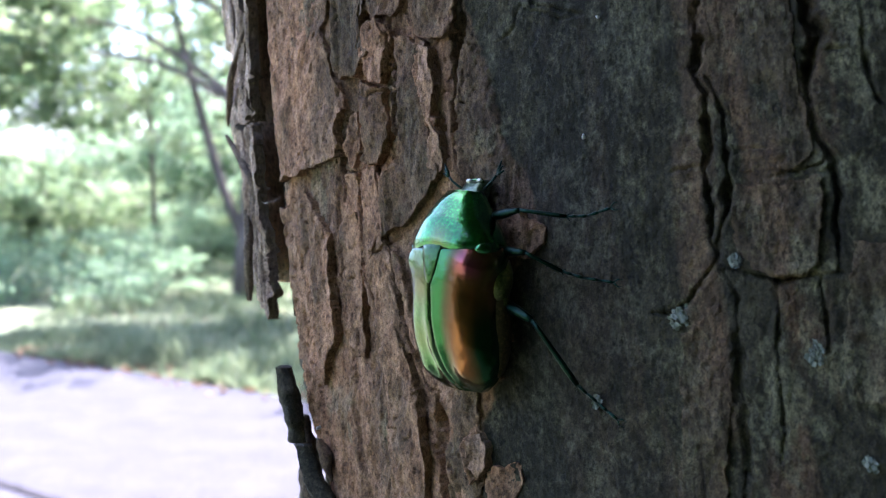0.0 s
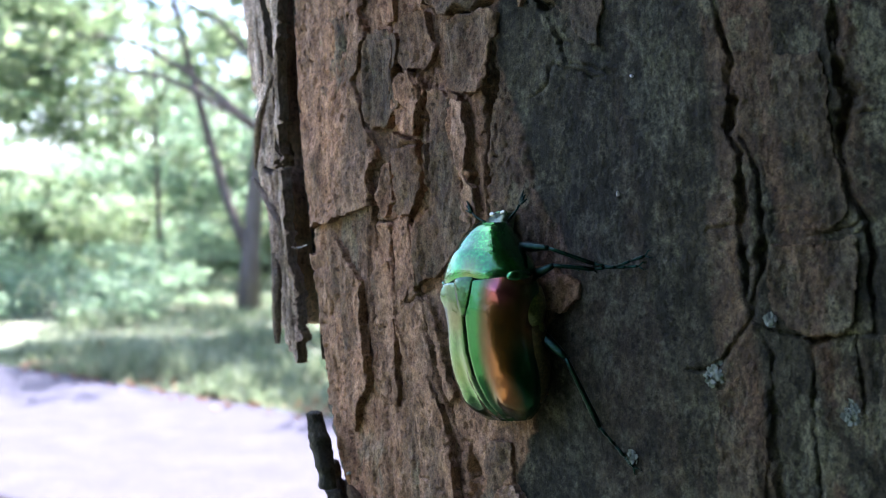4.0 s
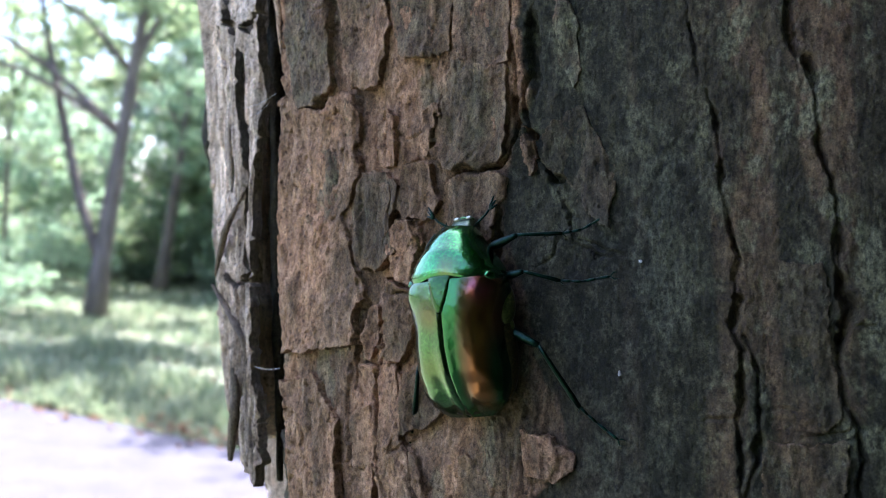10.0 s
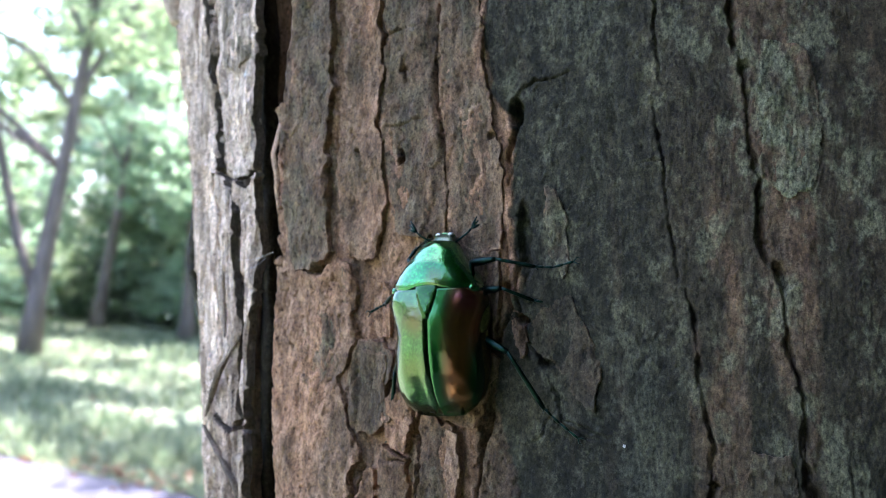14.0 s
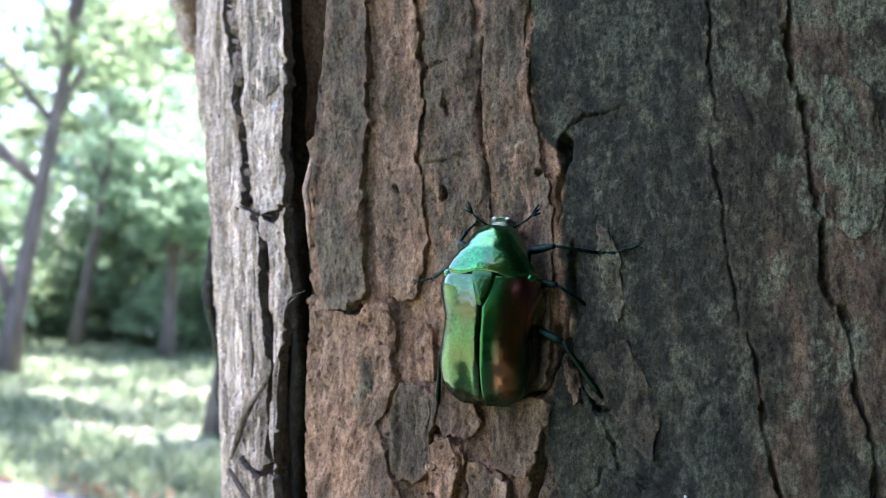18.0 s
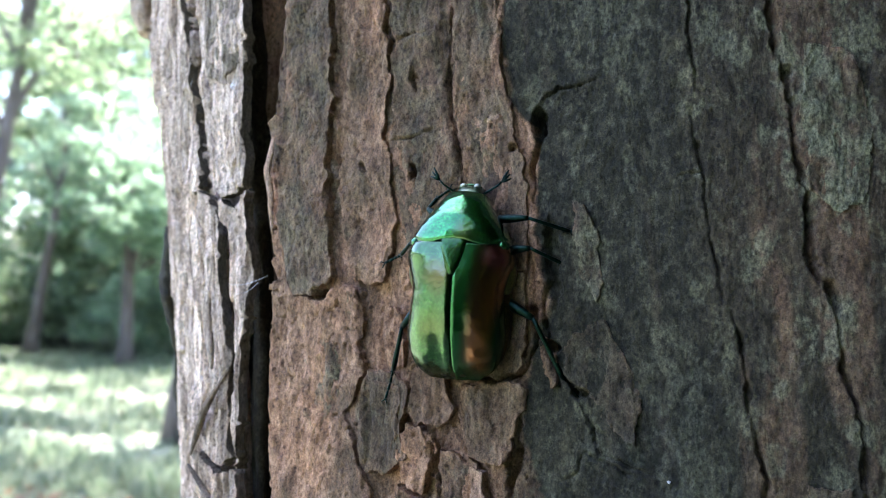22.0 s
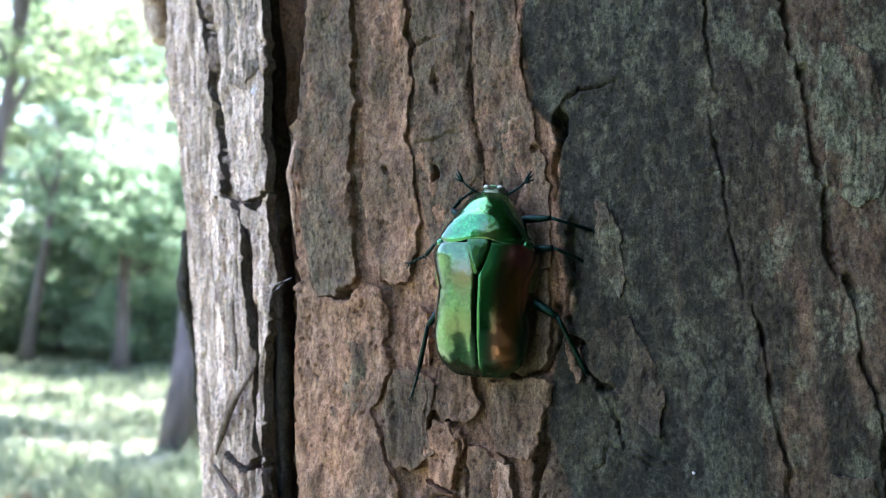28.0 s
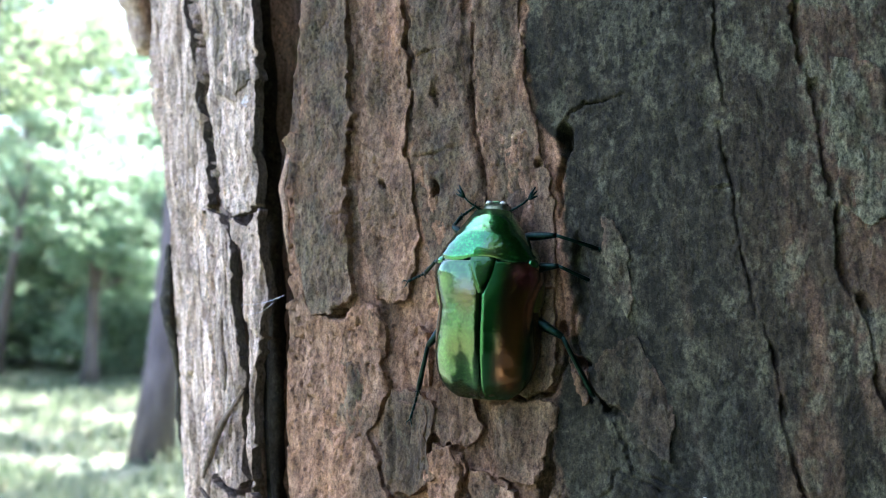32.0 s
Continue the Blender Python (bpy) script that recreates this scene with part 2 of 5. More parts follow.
LATTICE = np.random.default_rng(7).uniform(-1, 1, (256, 256))


def vnoise(x, y, seed=0):
    x, y = np.asarray(x, float) + 37.3 * seed, np.asarray(y, float) + 91.7 * seed
    i, j = np.floor(x).astype(int), np.floor(y).astype(int)
    u, v = x - i, y - j
    u, v = u * u * (3 - 2 * u), v * v * (3 - 2 * v)
    g = lambda a, b: LATTICE[a & 255, b & 255]
    return (g(i, j) * (1 - u) + g(i + 1, j) * u) * (1 - v) + (g(i, j + 1) * (1 - u) + g(i + 1, j + 1) * u) * v


def fbm(x, y, octaves=4, seed=0, gain=0.5):
    t, a = 0, 1.0
    for k in range(octaves):
        t = t + a * vnoise(x * 2 ** k, y * 2 ** k, seed + k)
        a *= gain
    return t


def step(a, b, x):
    t = np.clip((x - a) / (b - a), 0, 1)
    return t * t * (3 - 2 * t)


# ------------------------------------------------------------ the near trunk
# Bark is laid out in millimetres: s round the trunk, v up from 1.42 m.
TR, TC, TAX, TZ = 121.9, (0.07886, 0.21491), (-0.098, 0.1197), 1.42


def radius_at(v):
    z = v / 1000 + TZ
    return (1 - 0.035 * np.clip(z - TZ, -2, 4)) + 0.55 * np.exp(-np.clip(z, 0, 9) / 0.16)


def on_trunk(s, v, h=0.0):
    """World place of a point of the trunk, h millimetres out."""
    s, v, h = np.asarray(s, float), np.asarray(v, float), np.asarray(h, float)
    phi = s / TR
    r = (TR * radius_at(v) + h) / 1000
    z = v / 1000
    return np.stack([TC[0] + TAX[0] * z + r * np.sin(phi), TC[1] + TAX[1] * z - r * np.cos(phi), z + TZ], -1)


def curve(points, v, seed, jag=1.0, fine=0.45):
    """s of a bark edge along v: a line through points with a ragged edge."""
    q = sorted((b, a) for a, b in points)
    s = np.interp(v, [k[0] for k in q], [k[1] for k in q])
    return s + jag * (0.45 * fbm(v / 3.2, v * 0 + seed, 5, seed, 0.62) + 0.5 * fine * vnoise(v / 0.6, v * 0 + seed + 9.5))


FISSURE_R = [(-115.0, 62), (-117.5, 56), (-120.4, 41), (-122.0, 36), (-122.2, 19), (-122.2, 7), (-122.2, -9), (-122.4, -24), (-122.1, -31), (-119.6, -46), (-115.6, -56), (-112, -66)]
FISSURE_L = [(-126.0, 75), (-125.6, 54), (-126.5, 40), (-126.4, 27), (-127.0, 14), (-128.6, 2), (-129.4, -9), (-128.3, -25), (-126.5, -37), (-123.4, -46), (-119.6, -56)]
PLATE_EDGE_1 = [(-106.8, 80), (-106.8, 55), (-107.8, 39), (-109.2, 29), (-108.5, 18), (-104.8, 17.0), (-104.9, 12), (-104.0, 4), (-104.2, -6), (-103.4, -10), (-106.4, -17), (-108.0, -22), (-107.0, -40), (-106, -66)]
PLATE_EDGE_2 = [(-99.4, 80), (-99.6, 48), (-99.0, 43), (-100.3, 35), (-98.9, 27), (-100.2, 21), (-99.0, 8), (-99.8, -12), (-102.4, -18), (-101.4, -25), (-101.2, -33), (-99.8, -39), (-98, -66)]
PLATE_EDGE_3 = [(-90.3, 80), (-90.3, 53), (-90.2, 40), (-88.9, 35), (-92.6, 20), (-91.3, 11), (-91.2, 3), (-94.3, -1), (-95.5, -14), (-96.0, -26), (-93.6, -31), (-91.3, -43), (-90.8, -52), (-90, -70)]
BARE_EDGE = [(-82.5, 80), (-82.3, 50), (-81.6, 41), (-78.9, 38), (-79.0, 32), (-79.2, 22), (-78.4, 16), (-80.5, 12), (-81.5, 9), (-82.6, 3), (-80.0, -8), (-79.5, -13), (-77.3, -17), (-75.2, -23), (-78.0, -27), (-80.5, -31), (-82.2, -40), (-86, -47), (-88, -70)]
CRACKS, PLATES = [], []


def crack(half, deep, *places):
    """A crack in the bark: half width, depth, its course."""
    CRACKS.append((half, deep, places))


def plate(thick, lift, wear, seed, *outline):
    """A loose bark plate: thickness, lift of its free edge, wear (bare, lichen, pale), outline."""
    PLATES.append((list(outline), thick, lift, wear, seed))


crack(1.9, 16.0, (-146.6, 80), (-144.2, 67), (-141.6, 56), (-140.9, 46), (-140.3, 37), (-138.8, 32))
crack(0.45, 3.2, (-138.0, 34), (-135.6, 27), (-132.2, 24), (-132.6, 17), (-131.4, 7), (-132.5, 1), (-130.2, -13), (-131, -24))
crack(0.62, 2.4, (-50.2, 62.5), (-50.3, 52.3), (-50, 48.3), (-49.3, 45), (-49.4, 39.1), (-49, 33.3), (-48.5, 31.4), (-48.6, 26.3), (-48, 22), (-46.7, 20.2), (-46.6, 17.2))
crack(0.35, 1.8, (-46.6, 17.2), (-46.4, 14.1), (-46.4, 11.1), (-45.6, 8.1), (-45.1, 3.4), (-45.3, -2.5))
crack(0.14, 0.9, (-59.1, 62.4), (-59.6, 50.6), (-59.6, 45.2), (-58.9, 42.6))
crack(0.13, 0.9, (-60.2, 40.5), (-59.9, 35.9), (-59.6, 33), (-59.4, 28.7), (-58.8, 23.6), (-58.5, 19.2))
crack(0.3, 1.6, (-57.8, 18), (-57.5, 16.2), (-56.9, 11.9), (-56.6, 7), (-55.8, 1), (-55.3, -3.8))
crack(0.17, 1.2, (-77.9, 40.8), (-77.5, 41.8), (-75.3, 42.9), (-73.2, 43.2), (-70.8, 44))
crack(0.3, 1.6, (-78.5, 39.7), (-78.1, 37.3), (-78.7, 35.2), (-79.5, 31.7), (-79.4, 29))
crack(0.2, 1.3, (-78.7, 22.9), (-78.6, 18.9), (-79.1, 16.2), (-78.3, 11), (-76.4, 7.9), (-75.2, 5.5), (-74.3, 2.4), (-73.4, 0.6), (-69, -0.7))
crack(0.12, 0.7, (-61.7, 32.8), (-59.6, 33.2))
crack(0.28, 1.5, (-88.4, 54.8), (-88.8, 52.6), (-89.1, 48.1), (-89.8, 43), (-89.6, 37.9), (-88.6, 34.3), (-88.5, 31.5))
crack(0.13, 0.8, (-98.1, 49.7), (-95.1, 49.9), (-92.1, 50.5))
crack(0.15, 0.9, (-98.5, 36.4), (-95.6, 37), (-92.2, 37.6))
crack(0.15, 0.9, (-112.7, 28.6), (-110, 29.4), (-108.7, 29))
crack(0.42, 1.9, (-55.8, 1.6), (-55.8, -0.7), (-55.9, -4.1), (-56.4, -8), (-55.8, -10.3), (-56.3, -17), (-56.5, -24.2), (-56, -26.4))
crack(0.32, 1.6, (-55.3, -8.1), (-54.6, -10.9), (-54.2, -13.7), (-54.5, -19.2), (-55.5, -23.1), (-56.1, -26.4))
crack(0.22, 1.2, (-56.2, -26.8), (-58.8, -29.3), (-60.7, -31.6), (-63.7, -32))
crack(0.26, 1.4, (-56.2, -26.8), (-53.2, -27.9), (-50.1, -28.4), (-47, -27.5), (-45, -27.4))
crack(0.2, 1.0, (-50.1, -18.6), (-46.4, -17.4), (-45, -16.1))
crack(0.13, 0.7, (-59.7, -17.8), (-56.6, -17))
crack(0.13, 0.7, (-53.4, -15.9), (-49.7, -15.7))
crack(0.55, 1.0, (-55.6, -27.5), (-55, -29.6), (-55.2, -34), (-55.4, -40.5), (-56.2, -49.3), (-56.4, -53.4))
crack(0.65, 2.4, (-45.7, 1.9), (-45.6, -1.4), (-44.9, -4.7), (-45.8, -8.5), (-45.8, -11.2))
crack(0.35, 1.6, (-45.8, -11.2), (-45.6, -15), (-44.5, -16.6), (-44.5, -20.3), (-45.2, -24.5), (-45.3, -27.7))
crack(0.18, 0.9, (-45.1, -6.4), (-42.1, -6.2))
crack(0.4, 1.8, (-46.8, -27.7), (-46.9, -31.4), (-46.8, -34.6))
crack(0.2, 1.2, (-40.5, -0.7), (-40.6, -7.1), (-40.1, -10.3), (-39.4, -12.5))
crack(0.16, 0.9, (-50.7, -28.4), (-51.5, -34.9), (-51.7, -40.2), (-52.3, -45.5))
crack(0.45, 2.0, (-82.4, 3.3), (-83.7, -1.7), (-84.8, -6.2), (-84.9, -10.7), (-85.4, -14.6), (-85.1, -17.2))
crack(0.8, 3.2, (-91.6, -43), (-91.5, -47.2), (-91.6, -51.1), (-91.8, -55.1), (-92.3, -60.1))
crack(0.4, 2.0, (-89.9, 6.9), (-87, 7.8), (-84.7, 7.9), (-81.7, 8.9), (-80.4, 12.1), (-79.8, 17.8), (-80, 21.1))
crack(0.2, 1.2, (-95.9, 8.6), (-93.2, 9), (-91.7, 9))
crack(0.22, 1.3, (-80.4, 12.1), (-79, 11.1), (-78, 10.1), (-77.5, 7.6))
crack(0.15, 0.9, (-75.1, 6.7), (-74.3, 3.3), (-72.4, 2.6))
crack(0.15, 0.9, (-74.4, 0.2), (-71.3, -1), (-68.2, -1))
crack(0.13, 0.8, (-75.1, 0.8), (-76.2, -1.7), (-78.3, -3))
crack(0.25, 1.4, (-98.1, 12.7), (-96.7, 11.6), (-96.1, 9.1), (-96.8, 7.8))
crack(0.18, 1.0, (-96.7, 11.6), (-93.1, 12.1))
crack(0.3, 1.7, (-100.7, -10.9), (-101.1, -15.7), (-102, -18.5), (-101.2, -23.8), (-101.5, -29.2), (-99.9, -32.6))
crack(0.22, 1.3, (-99.6, -27.3), (-97.3, -26.6), (-95.5, -25))
crack(0.38, 2.0, (-104.4, -6.7), (-103.6, -10.4), (-104.5, -14), (-105.9, -17.5), (-106.3, -20.8))
crack(0.42, 2.2, (-100.7, -10.6), (-100.3, -14.1), (-101.6, -16.9), (-102, -21.1), (-100.8, -26.7))
crack(0.15, 0.9, (-105.5, -17.2), (-102.2, -17.1))
crack(0.28, 1.5, (-99.4, -7.8), (-95, -7.8))
crack(0.25, 1.5, (-93.8, 1.4), (-93.5, -2.8), (-93.5, -7.5), (-93.4, -12.3), (-95.1, -16))
crack(0.2, 1.1, (-108.6, -30.6), (-105.4, -30.6), (-104.2, -30.2))
crack(0.3, 1.6, (-96.8, -28.6), (-94.9, -33.2), (-94.2, -38.4), (-93, -42.2))
# hollows: place, half sizes, depth
HOLLOWS = [(-95.7, 32.4, 0.6, 1.2, 2.0), (-111.3, 16.2, 1.2, 0.9, 2.4), (-78.1, 38.6, 1.0, 2.2, 2.6), (-75.2, 7.1, 1.0, 0.7, 1.3), (-77.6, 22.0, 1.0, 5.5, 1.8), (-78.3, 12.2, 0.9, 0.8, 1.8), (-103.4, 33, 0.5, 0.7, 1.2), (-94.5, 44, 0.5, 1.6, 1.0), (-81.5, 35.4, 0.7, 0.6, 1.0)]
LICHENS = [(-73.0, 22.5, 2.2, 8.0), (-45.2, 40, 2.4, 9.0), (-60.9, -32.4, 1.2, 1.4), (-48.2, -35, 1.3, 1.8), (-43.5, -52, 2, 4), (-41.0, 50, 1.5, 3), (-70, 52, 4, 7), (-64, 2, 2.5, 9)]


def edge_gap(outline, x, y):
    """Signed distance to a closed outline, negative inside."""
    best, inside = np.full(x.shape, 99.0), np.zeros(x.shape, bool)
    for (x0, y0), (x1, y1) in zip(outline, outline[1:] + outline[:1]):
        dx, dy = x1 - x0, y1 - y0
        t = np.clip(((x - x0) * dx + (y - y0) * dy) / (dx * dx + dy * dy), 0, 1)
        best = np.minimum(best, np.hypot(x - x0 - t * dx, y - y0 - t * dy))
        cross = (y0 > y) != (y1 > y)
        inside ^= cross & (x < x0 + (y - y0) * dx / (dy if dy else 1e-9))
    return np.where(inside, -best, best)


def terrace(n, steps, sharp=0.25):
    """Layered flakes: flat treads with steep ragged risers."""
    k = n * steps
    f = np.floor(k)
    return (f + step(0.5 - sharp / 2, 0.5 + sharp / 2, k - f)) / steps


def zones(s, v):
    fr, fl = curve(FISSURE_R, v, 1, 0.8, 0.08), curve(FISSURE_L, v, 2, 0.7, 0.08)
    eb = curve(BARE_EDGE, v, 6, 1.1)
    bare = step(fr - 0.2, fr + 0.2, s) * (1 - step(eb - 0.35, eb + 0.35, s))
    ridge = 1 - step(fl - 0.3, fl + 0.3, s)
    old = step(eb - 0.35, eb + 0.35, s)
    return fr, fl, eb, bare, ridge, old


def grooves(s, v):
    """Upright splits of the weathered ridge, 0 to 1."""
    q = s + 0.9 * fbm(s / 5, v / 7, 3, 64)
    a = np.abs(fbm(q / 4.2, v / 60, 3, 66, 0.45))
    b = np.abs(fbm(q / 2.0 + 9, v / 26, 2, 68, 0.4))
    return np.maximum(1 - step(0.03, 0.10, a), 0.55 * (1 - step(0.02, 0.07, b)))


def level(s, v, bare, old):
    """The broad form of the bark, without its flakes."""
    soft = 0.3
    e1, e2, e3 = curve(PLATE_EDGE_1, v, 3, 0.9), curve(PLATE_EDGE_2, v, 4, 1.0), curve(PLATE_EDGE_3, v, 5, 1.0)
    h = 0.8 * fbm(s / 24, v / 60, 2, 11)
    h = h + 0.45 - 0.5 * step(e1 - soft, e1 + soft, s) + 0.35 * step(e2 - soft, e2 + soft, s) - 0.35 * step(e3 - soft, e3 + soft, s) - 0.1 * old
    flank = np.clip(-155 - s, 0, 45)
    return h - 0.16 * flank + (0.06 * np.clip(v - 20, -50, 40) + 0.16 * np.clip(v + 30, -40, 0) - 1.4) * step(128, 160, -s)


def carve(h, s, v):
    """Cuts the cracks and hollows into a height."""
    h = h.copy()
    for half, deep, pts in CRACKS:
        a = np.array(pts)
        box = (s > a[:, 0].min() - 4) & (s < a[:, 0].max() + 4) & (v > a[:, 1].min() - 3) & (v < a[:, 1].max() + 3)
        if not box.any():
            continue
        x, y = s[box] + 0.32 * fbm(s[box] / 2.2, v[box] / 2.4, 5, 3, 0.62), v[box] + 0.28 * fbm(s[box] / 2.2, v[box] / 2.0, 4, 6, 0.6)
        best, along = np.full(x.shape, 99.0), np.zeros(x.shape)
        for (x0, y0), (x1, y1) in zip(pts, pts[1:]):
            dx, dy = x1 - x0, y1 - y0
            t = np.clip(((x - x0) * dx + (y - y0) * dy) / (dx * dx + dy * dy), 0, 1)
            best = np.minimum(best, np.hypot(x - x0 - t * dx, y - y0 - t * dy))
        ends = np.minimum(np.hypot(x - pts[0][0], y - pts[0][1]), np.hypot(x - pts[-1][0], y - pts[-1][1]))
        w = half * (0.75 + 0.55 * fbm(x / 1.8, y / 3.2, 4, 12, 0.6)) * (0.3 + 0.7 * step(0, 5, ends))
        thin = np.clip(w / half, 0.25, 1)
        w = np.maximum(w, 0.17)
        h[box] = h[box] - deep * thin * np.clip(1 - best / (1.35 * w), 0, 1) ** 0.75 + 0.10 * np.exp(-((best - 1.8 * w - 0.2) / (w + 0.25)) ** 2)
    for a, b, ra, rb, deep in HOLLOWS:
        d = np.hypot((s + 0.35 * fbm(s / 1.2, v / 1.2, 3, 13) - a) / ra, (v - b) / rb)
        h = h - deep * (1 - step(0.55, 1.1, d))
    return h


def bark(s, v):
    """Height of the bark in millimetres, and its wear: bare, lichen, pale."""
    ws = s + 0.8 * fbm(s / 4, v / 8, 3, 3) + 0.25 * vnoise(s / 0.7, v / 0.9, 4)
    wv = v + 1.8 * fbm(s / 6, v / 8, 3, 5)
    fr, fl, eb, bare, ridge, old = zones(s, v)
    h = level(s, v, bare, old)
    n1 = fbm(ws / 9, wv / 30, 5, 71, 0.55)
    n2 = fbm(ws / 3.4, wv / 9, 4, 76, 0.55)
    n3 = fbm(ws / 2.6, wv / 42, 4, 81, 0.5)
    h = h + bare * (0.75 * terrace(0.5 + 0.5 * n1, 3.5, 0.25) + 0.28 * terrace(n2, 2.0, 0.3) - 0.2)
    h = h + old * (0.30 * terrace(0.5 + 0.5 * n1, 1.5, 0.6) + 0.10 * n2)
    h = h + ridge * (1.5 * terrace(n3, 1.6, 0.35) + 0.4 * n2 - 1.3 * grooves(s, v))
    h = h + (0.10 + 0.07 * bare) * fbm(s / 1.1, v / 2.0, 4, 31, 0.6) + 0.07 * fbm(s / 0.45, v / 0.6, 2, 35)
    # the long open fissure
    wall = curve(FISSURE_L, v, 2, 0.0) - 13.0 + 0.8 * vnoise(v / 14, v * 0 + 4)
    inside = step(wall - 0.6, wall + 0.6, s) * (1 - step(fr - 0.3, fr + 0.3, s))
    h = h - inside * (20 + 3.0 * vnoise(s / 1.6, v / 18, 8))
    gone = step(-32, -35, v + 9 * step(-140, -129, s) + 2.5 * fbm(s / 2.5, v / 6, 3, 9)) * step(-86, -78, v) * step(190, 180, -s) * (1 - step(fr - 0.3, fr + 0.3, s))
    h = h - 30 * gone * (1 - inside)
    h = carve(h, s, v)
    pits = vnoise(s / 0.6, v / 0.75, 17) + 0.3 * vnoise(s / 6, v / 9, 18)
    h = h - 0.45 * bare * step(0.80, 0.94, pits)
    lich = np.zeros(s.shape)
    for a, b, ra, rb in LICHENS:
        d = np.hypot((ws - a) / ra, (wv - b) / rb) + 0.8 * fbm(s / 1.1, v / 1.6, 4, 41, 0.6)
        lich = np.maximum(lich, (0.3 if -80 < a < -60 else 0.6) * (1 - step(0.5, 1.15, d)))
    high = step(-8, 28, v)
    crust = fbm(s / 3.2, v / 4.6, 5, 44, 0.68) + 0.5 * fbm(s / 11, v / 24, 3, 45)
    lich = np.maximum(lich, old * (0.24 + 0.32 * step(-64, -50, s) + 0.18 * high) * step(0.25, 1.0, crust))
    lich = np.maximum(lich, 0.40 * bare * step(0.5, 0.9, fbm(s / 4, v / 8, 5, 47, 0.6)))
    grey = step(0.0, 0.5, fbm(s / 6, v / 18, 4, 51)) * (0.40 + 0.35 * step(10, 45, v))
    strip = fbm(s / 4.5, v / 26, 4, 53, 0.6)
    worn = bare * (1 - grey) + old * ((0.06 + 0.22 * step(-68, -50, s)) * step(0.0, 0.8, strip) + 0.10 * high * step(-66, -48, s)) + 0.35 * ridge
    worn = worn * (1 - 0.62 * bare * step(-86.5, -84, s) * step(-31, -24, v) * (1 - step(3, 9, v)))
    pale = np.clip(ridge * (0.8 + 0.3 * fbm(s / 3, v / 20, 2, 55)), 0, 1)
    return h, np.clip(worn, 0, 1), np.clip(lich, 0, 1), pale


def dark_streak(s, v):
    """How far the old bark is darkened, 0 to 1: a broad streak of bluish tone and of shade beside the beetle."""
    edge = fbm(s / 5, v / 9, 4, 57, 0.6)
    middle = -70.5 + 0.06 * v
    return np.clip((1 - step(4.0, 12.0, np.abs(s - middle) + 3.0 * edge)) * (1 - step(-6, 20, v + 8 * edge)), 0, 1) * step(-86, -79, s)


def dress(me, st, wear):
    """Gives a bark mesh its wear; st: each vertex on the trunk in millimetres."""
    col = me.color_attributes.new("wear", "FLOAT_COLOR", "POINT")
    col.data.foreach_set("color", np.concatenate([wear, dark_streak(st[:, 0], st[:, 1])[:, None]], 1).ravel().astype(np.float32))


def near_tree():
    tree = new("tree")
    tree.location = (TC[0] - TAX[0] * TZ, TC[1] - TAX[1] * TZ, 0)
    tagged(tree, "tree with rough flaking grey-brown bark, deep fissures and peeling plates", "tree")
    half = math.pi * TR
    s = np.concatenate([np.linspace(-half, -205, 60)[:-1], np.linspace(-205, -178, 60)[:-1], np.arange(-178, -150, 0.3), np.arange(-150, -36, 0.17), np.linspace(-36, -10, 60), np.linspace(-10, half, 130)[1:-1]])
    v = np.concatenate([np.linspace(-1450, -100, 120)[:-1], np.linspace(-100, -64, 50)[:-1], np.arange(-64, 78, 0.18), np.linspace(78, 82, 14)[:-1], np.linspace(82, 120, 50), np.linspace(120, 2600, 160)[1:]])
    S, V = np.meshgrid(s, v)
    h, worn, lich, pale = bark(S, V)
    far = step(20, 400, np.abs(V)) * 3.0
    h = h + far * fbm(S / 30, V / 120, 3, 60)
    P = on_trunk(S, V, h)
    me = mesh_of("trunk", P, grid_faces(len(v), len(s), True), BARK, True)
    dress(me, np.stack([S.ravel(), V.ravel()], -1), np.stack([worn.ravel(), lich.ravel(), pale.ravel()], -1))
    ob = part("trunk", me, tree)
    ob.location = -tree.location
    return tree


TREE = near_tree()

# loose plates, from the fissure to the old bark, then those of the weathered ridge
plate(0.95, 0.5, (0.38, 0.20, 0), 1, (-115.4, 67.5), (-106.8, 66.1), (-107.4, 49.2), (-108.4, 44.5), (-107.4, 42.5), (-108.5, 38.3), (-109.4, 33.6), (-109, 28.2), (-109.9, 22.8), (-109, 18.7), (-111.3, 16.7), (-112.4, 15.5), (-116.4, 15.6), (-118, 19.5), (-118.8, 24.2), (-119, 30.6), (-117.2, 35.4), (-119.6, 37.5), (-120.2, 39.6), (-116.7, 41), (-116.2, 45.9), (-115.6, 50.8))
plate(0.55, 0.3, (0.74, 0.08, 0), 2, (-103.6, 50.1), (-102, 65.4), (-99, 65), (-98.5, 50.9), (-98, 49), (-99, 45.6), (-98.1, 44.8), (-98.8, 40.3), (-99.8, 37.3), (-99, 35), (-98.4, 30.6), (-98.1, 26.2), (-99.4, 21.8), (-101, 18.1), (-105.2, 18.5), (-107, 22.9), (-107.1, 30.5), (-106.1, 38.2), (-105.3, 44.4), (-104.5, 47.1))
plate(0.3, 0.2, (0.32, 0.2, 0), 3, (-97.1, 64.7), (-90, 64), (-90.2, 46.7), (-89.7, 41.6), (-89.4, 36.5), (-88.7, 32.9), (-88.5, 28.6), (-88.7, 22.3), (-96.1, 21.2), (-97.9, 24.7), (-98, 28.4), (-98.2, 32.1), (-98.7, 35.4), (-98.1, 39.5), (-97.7, 45.5))
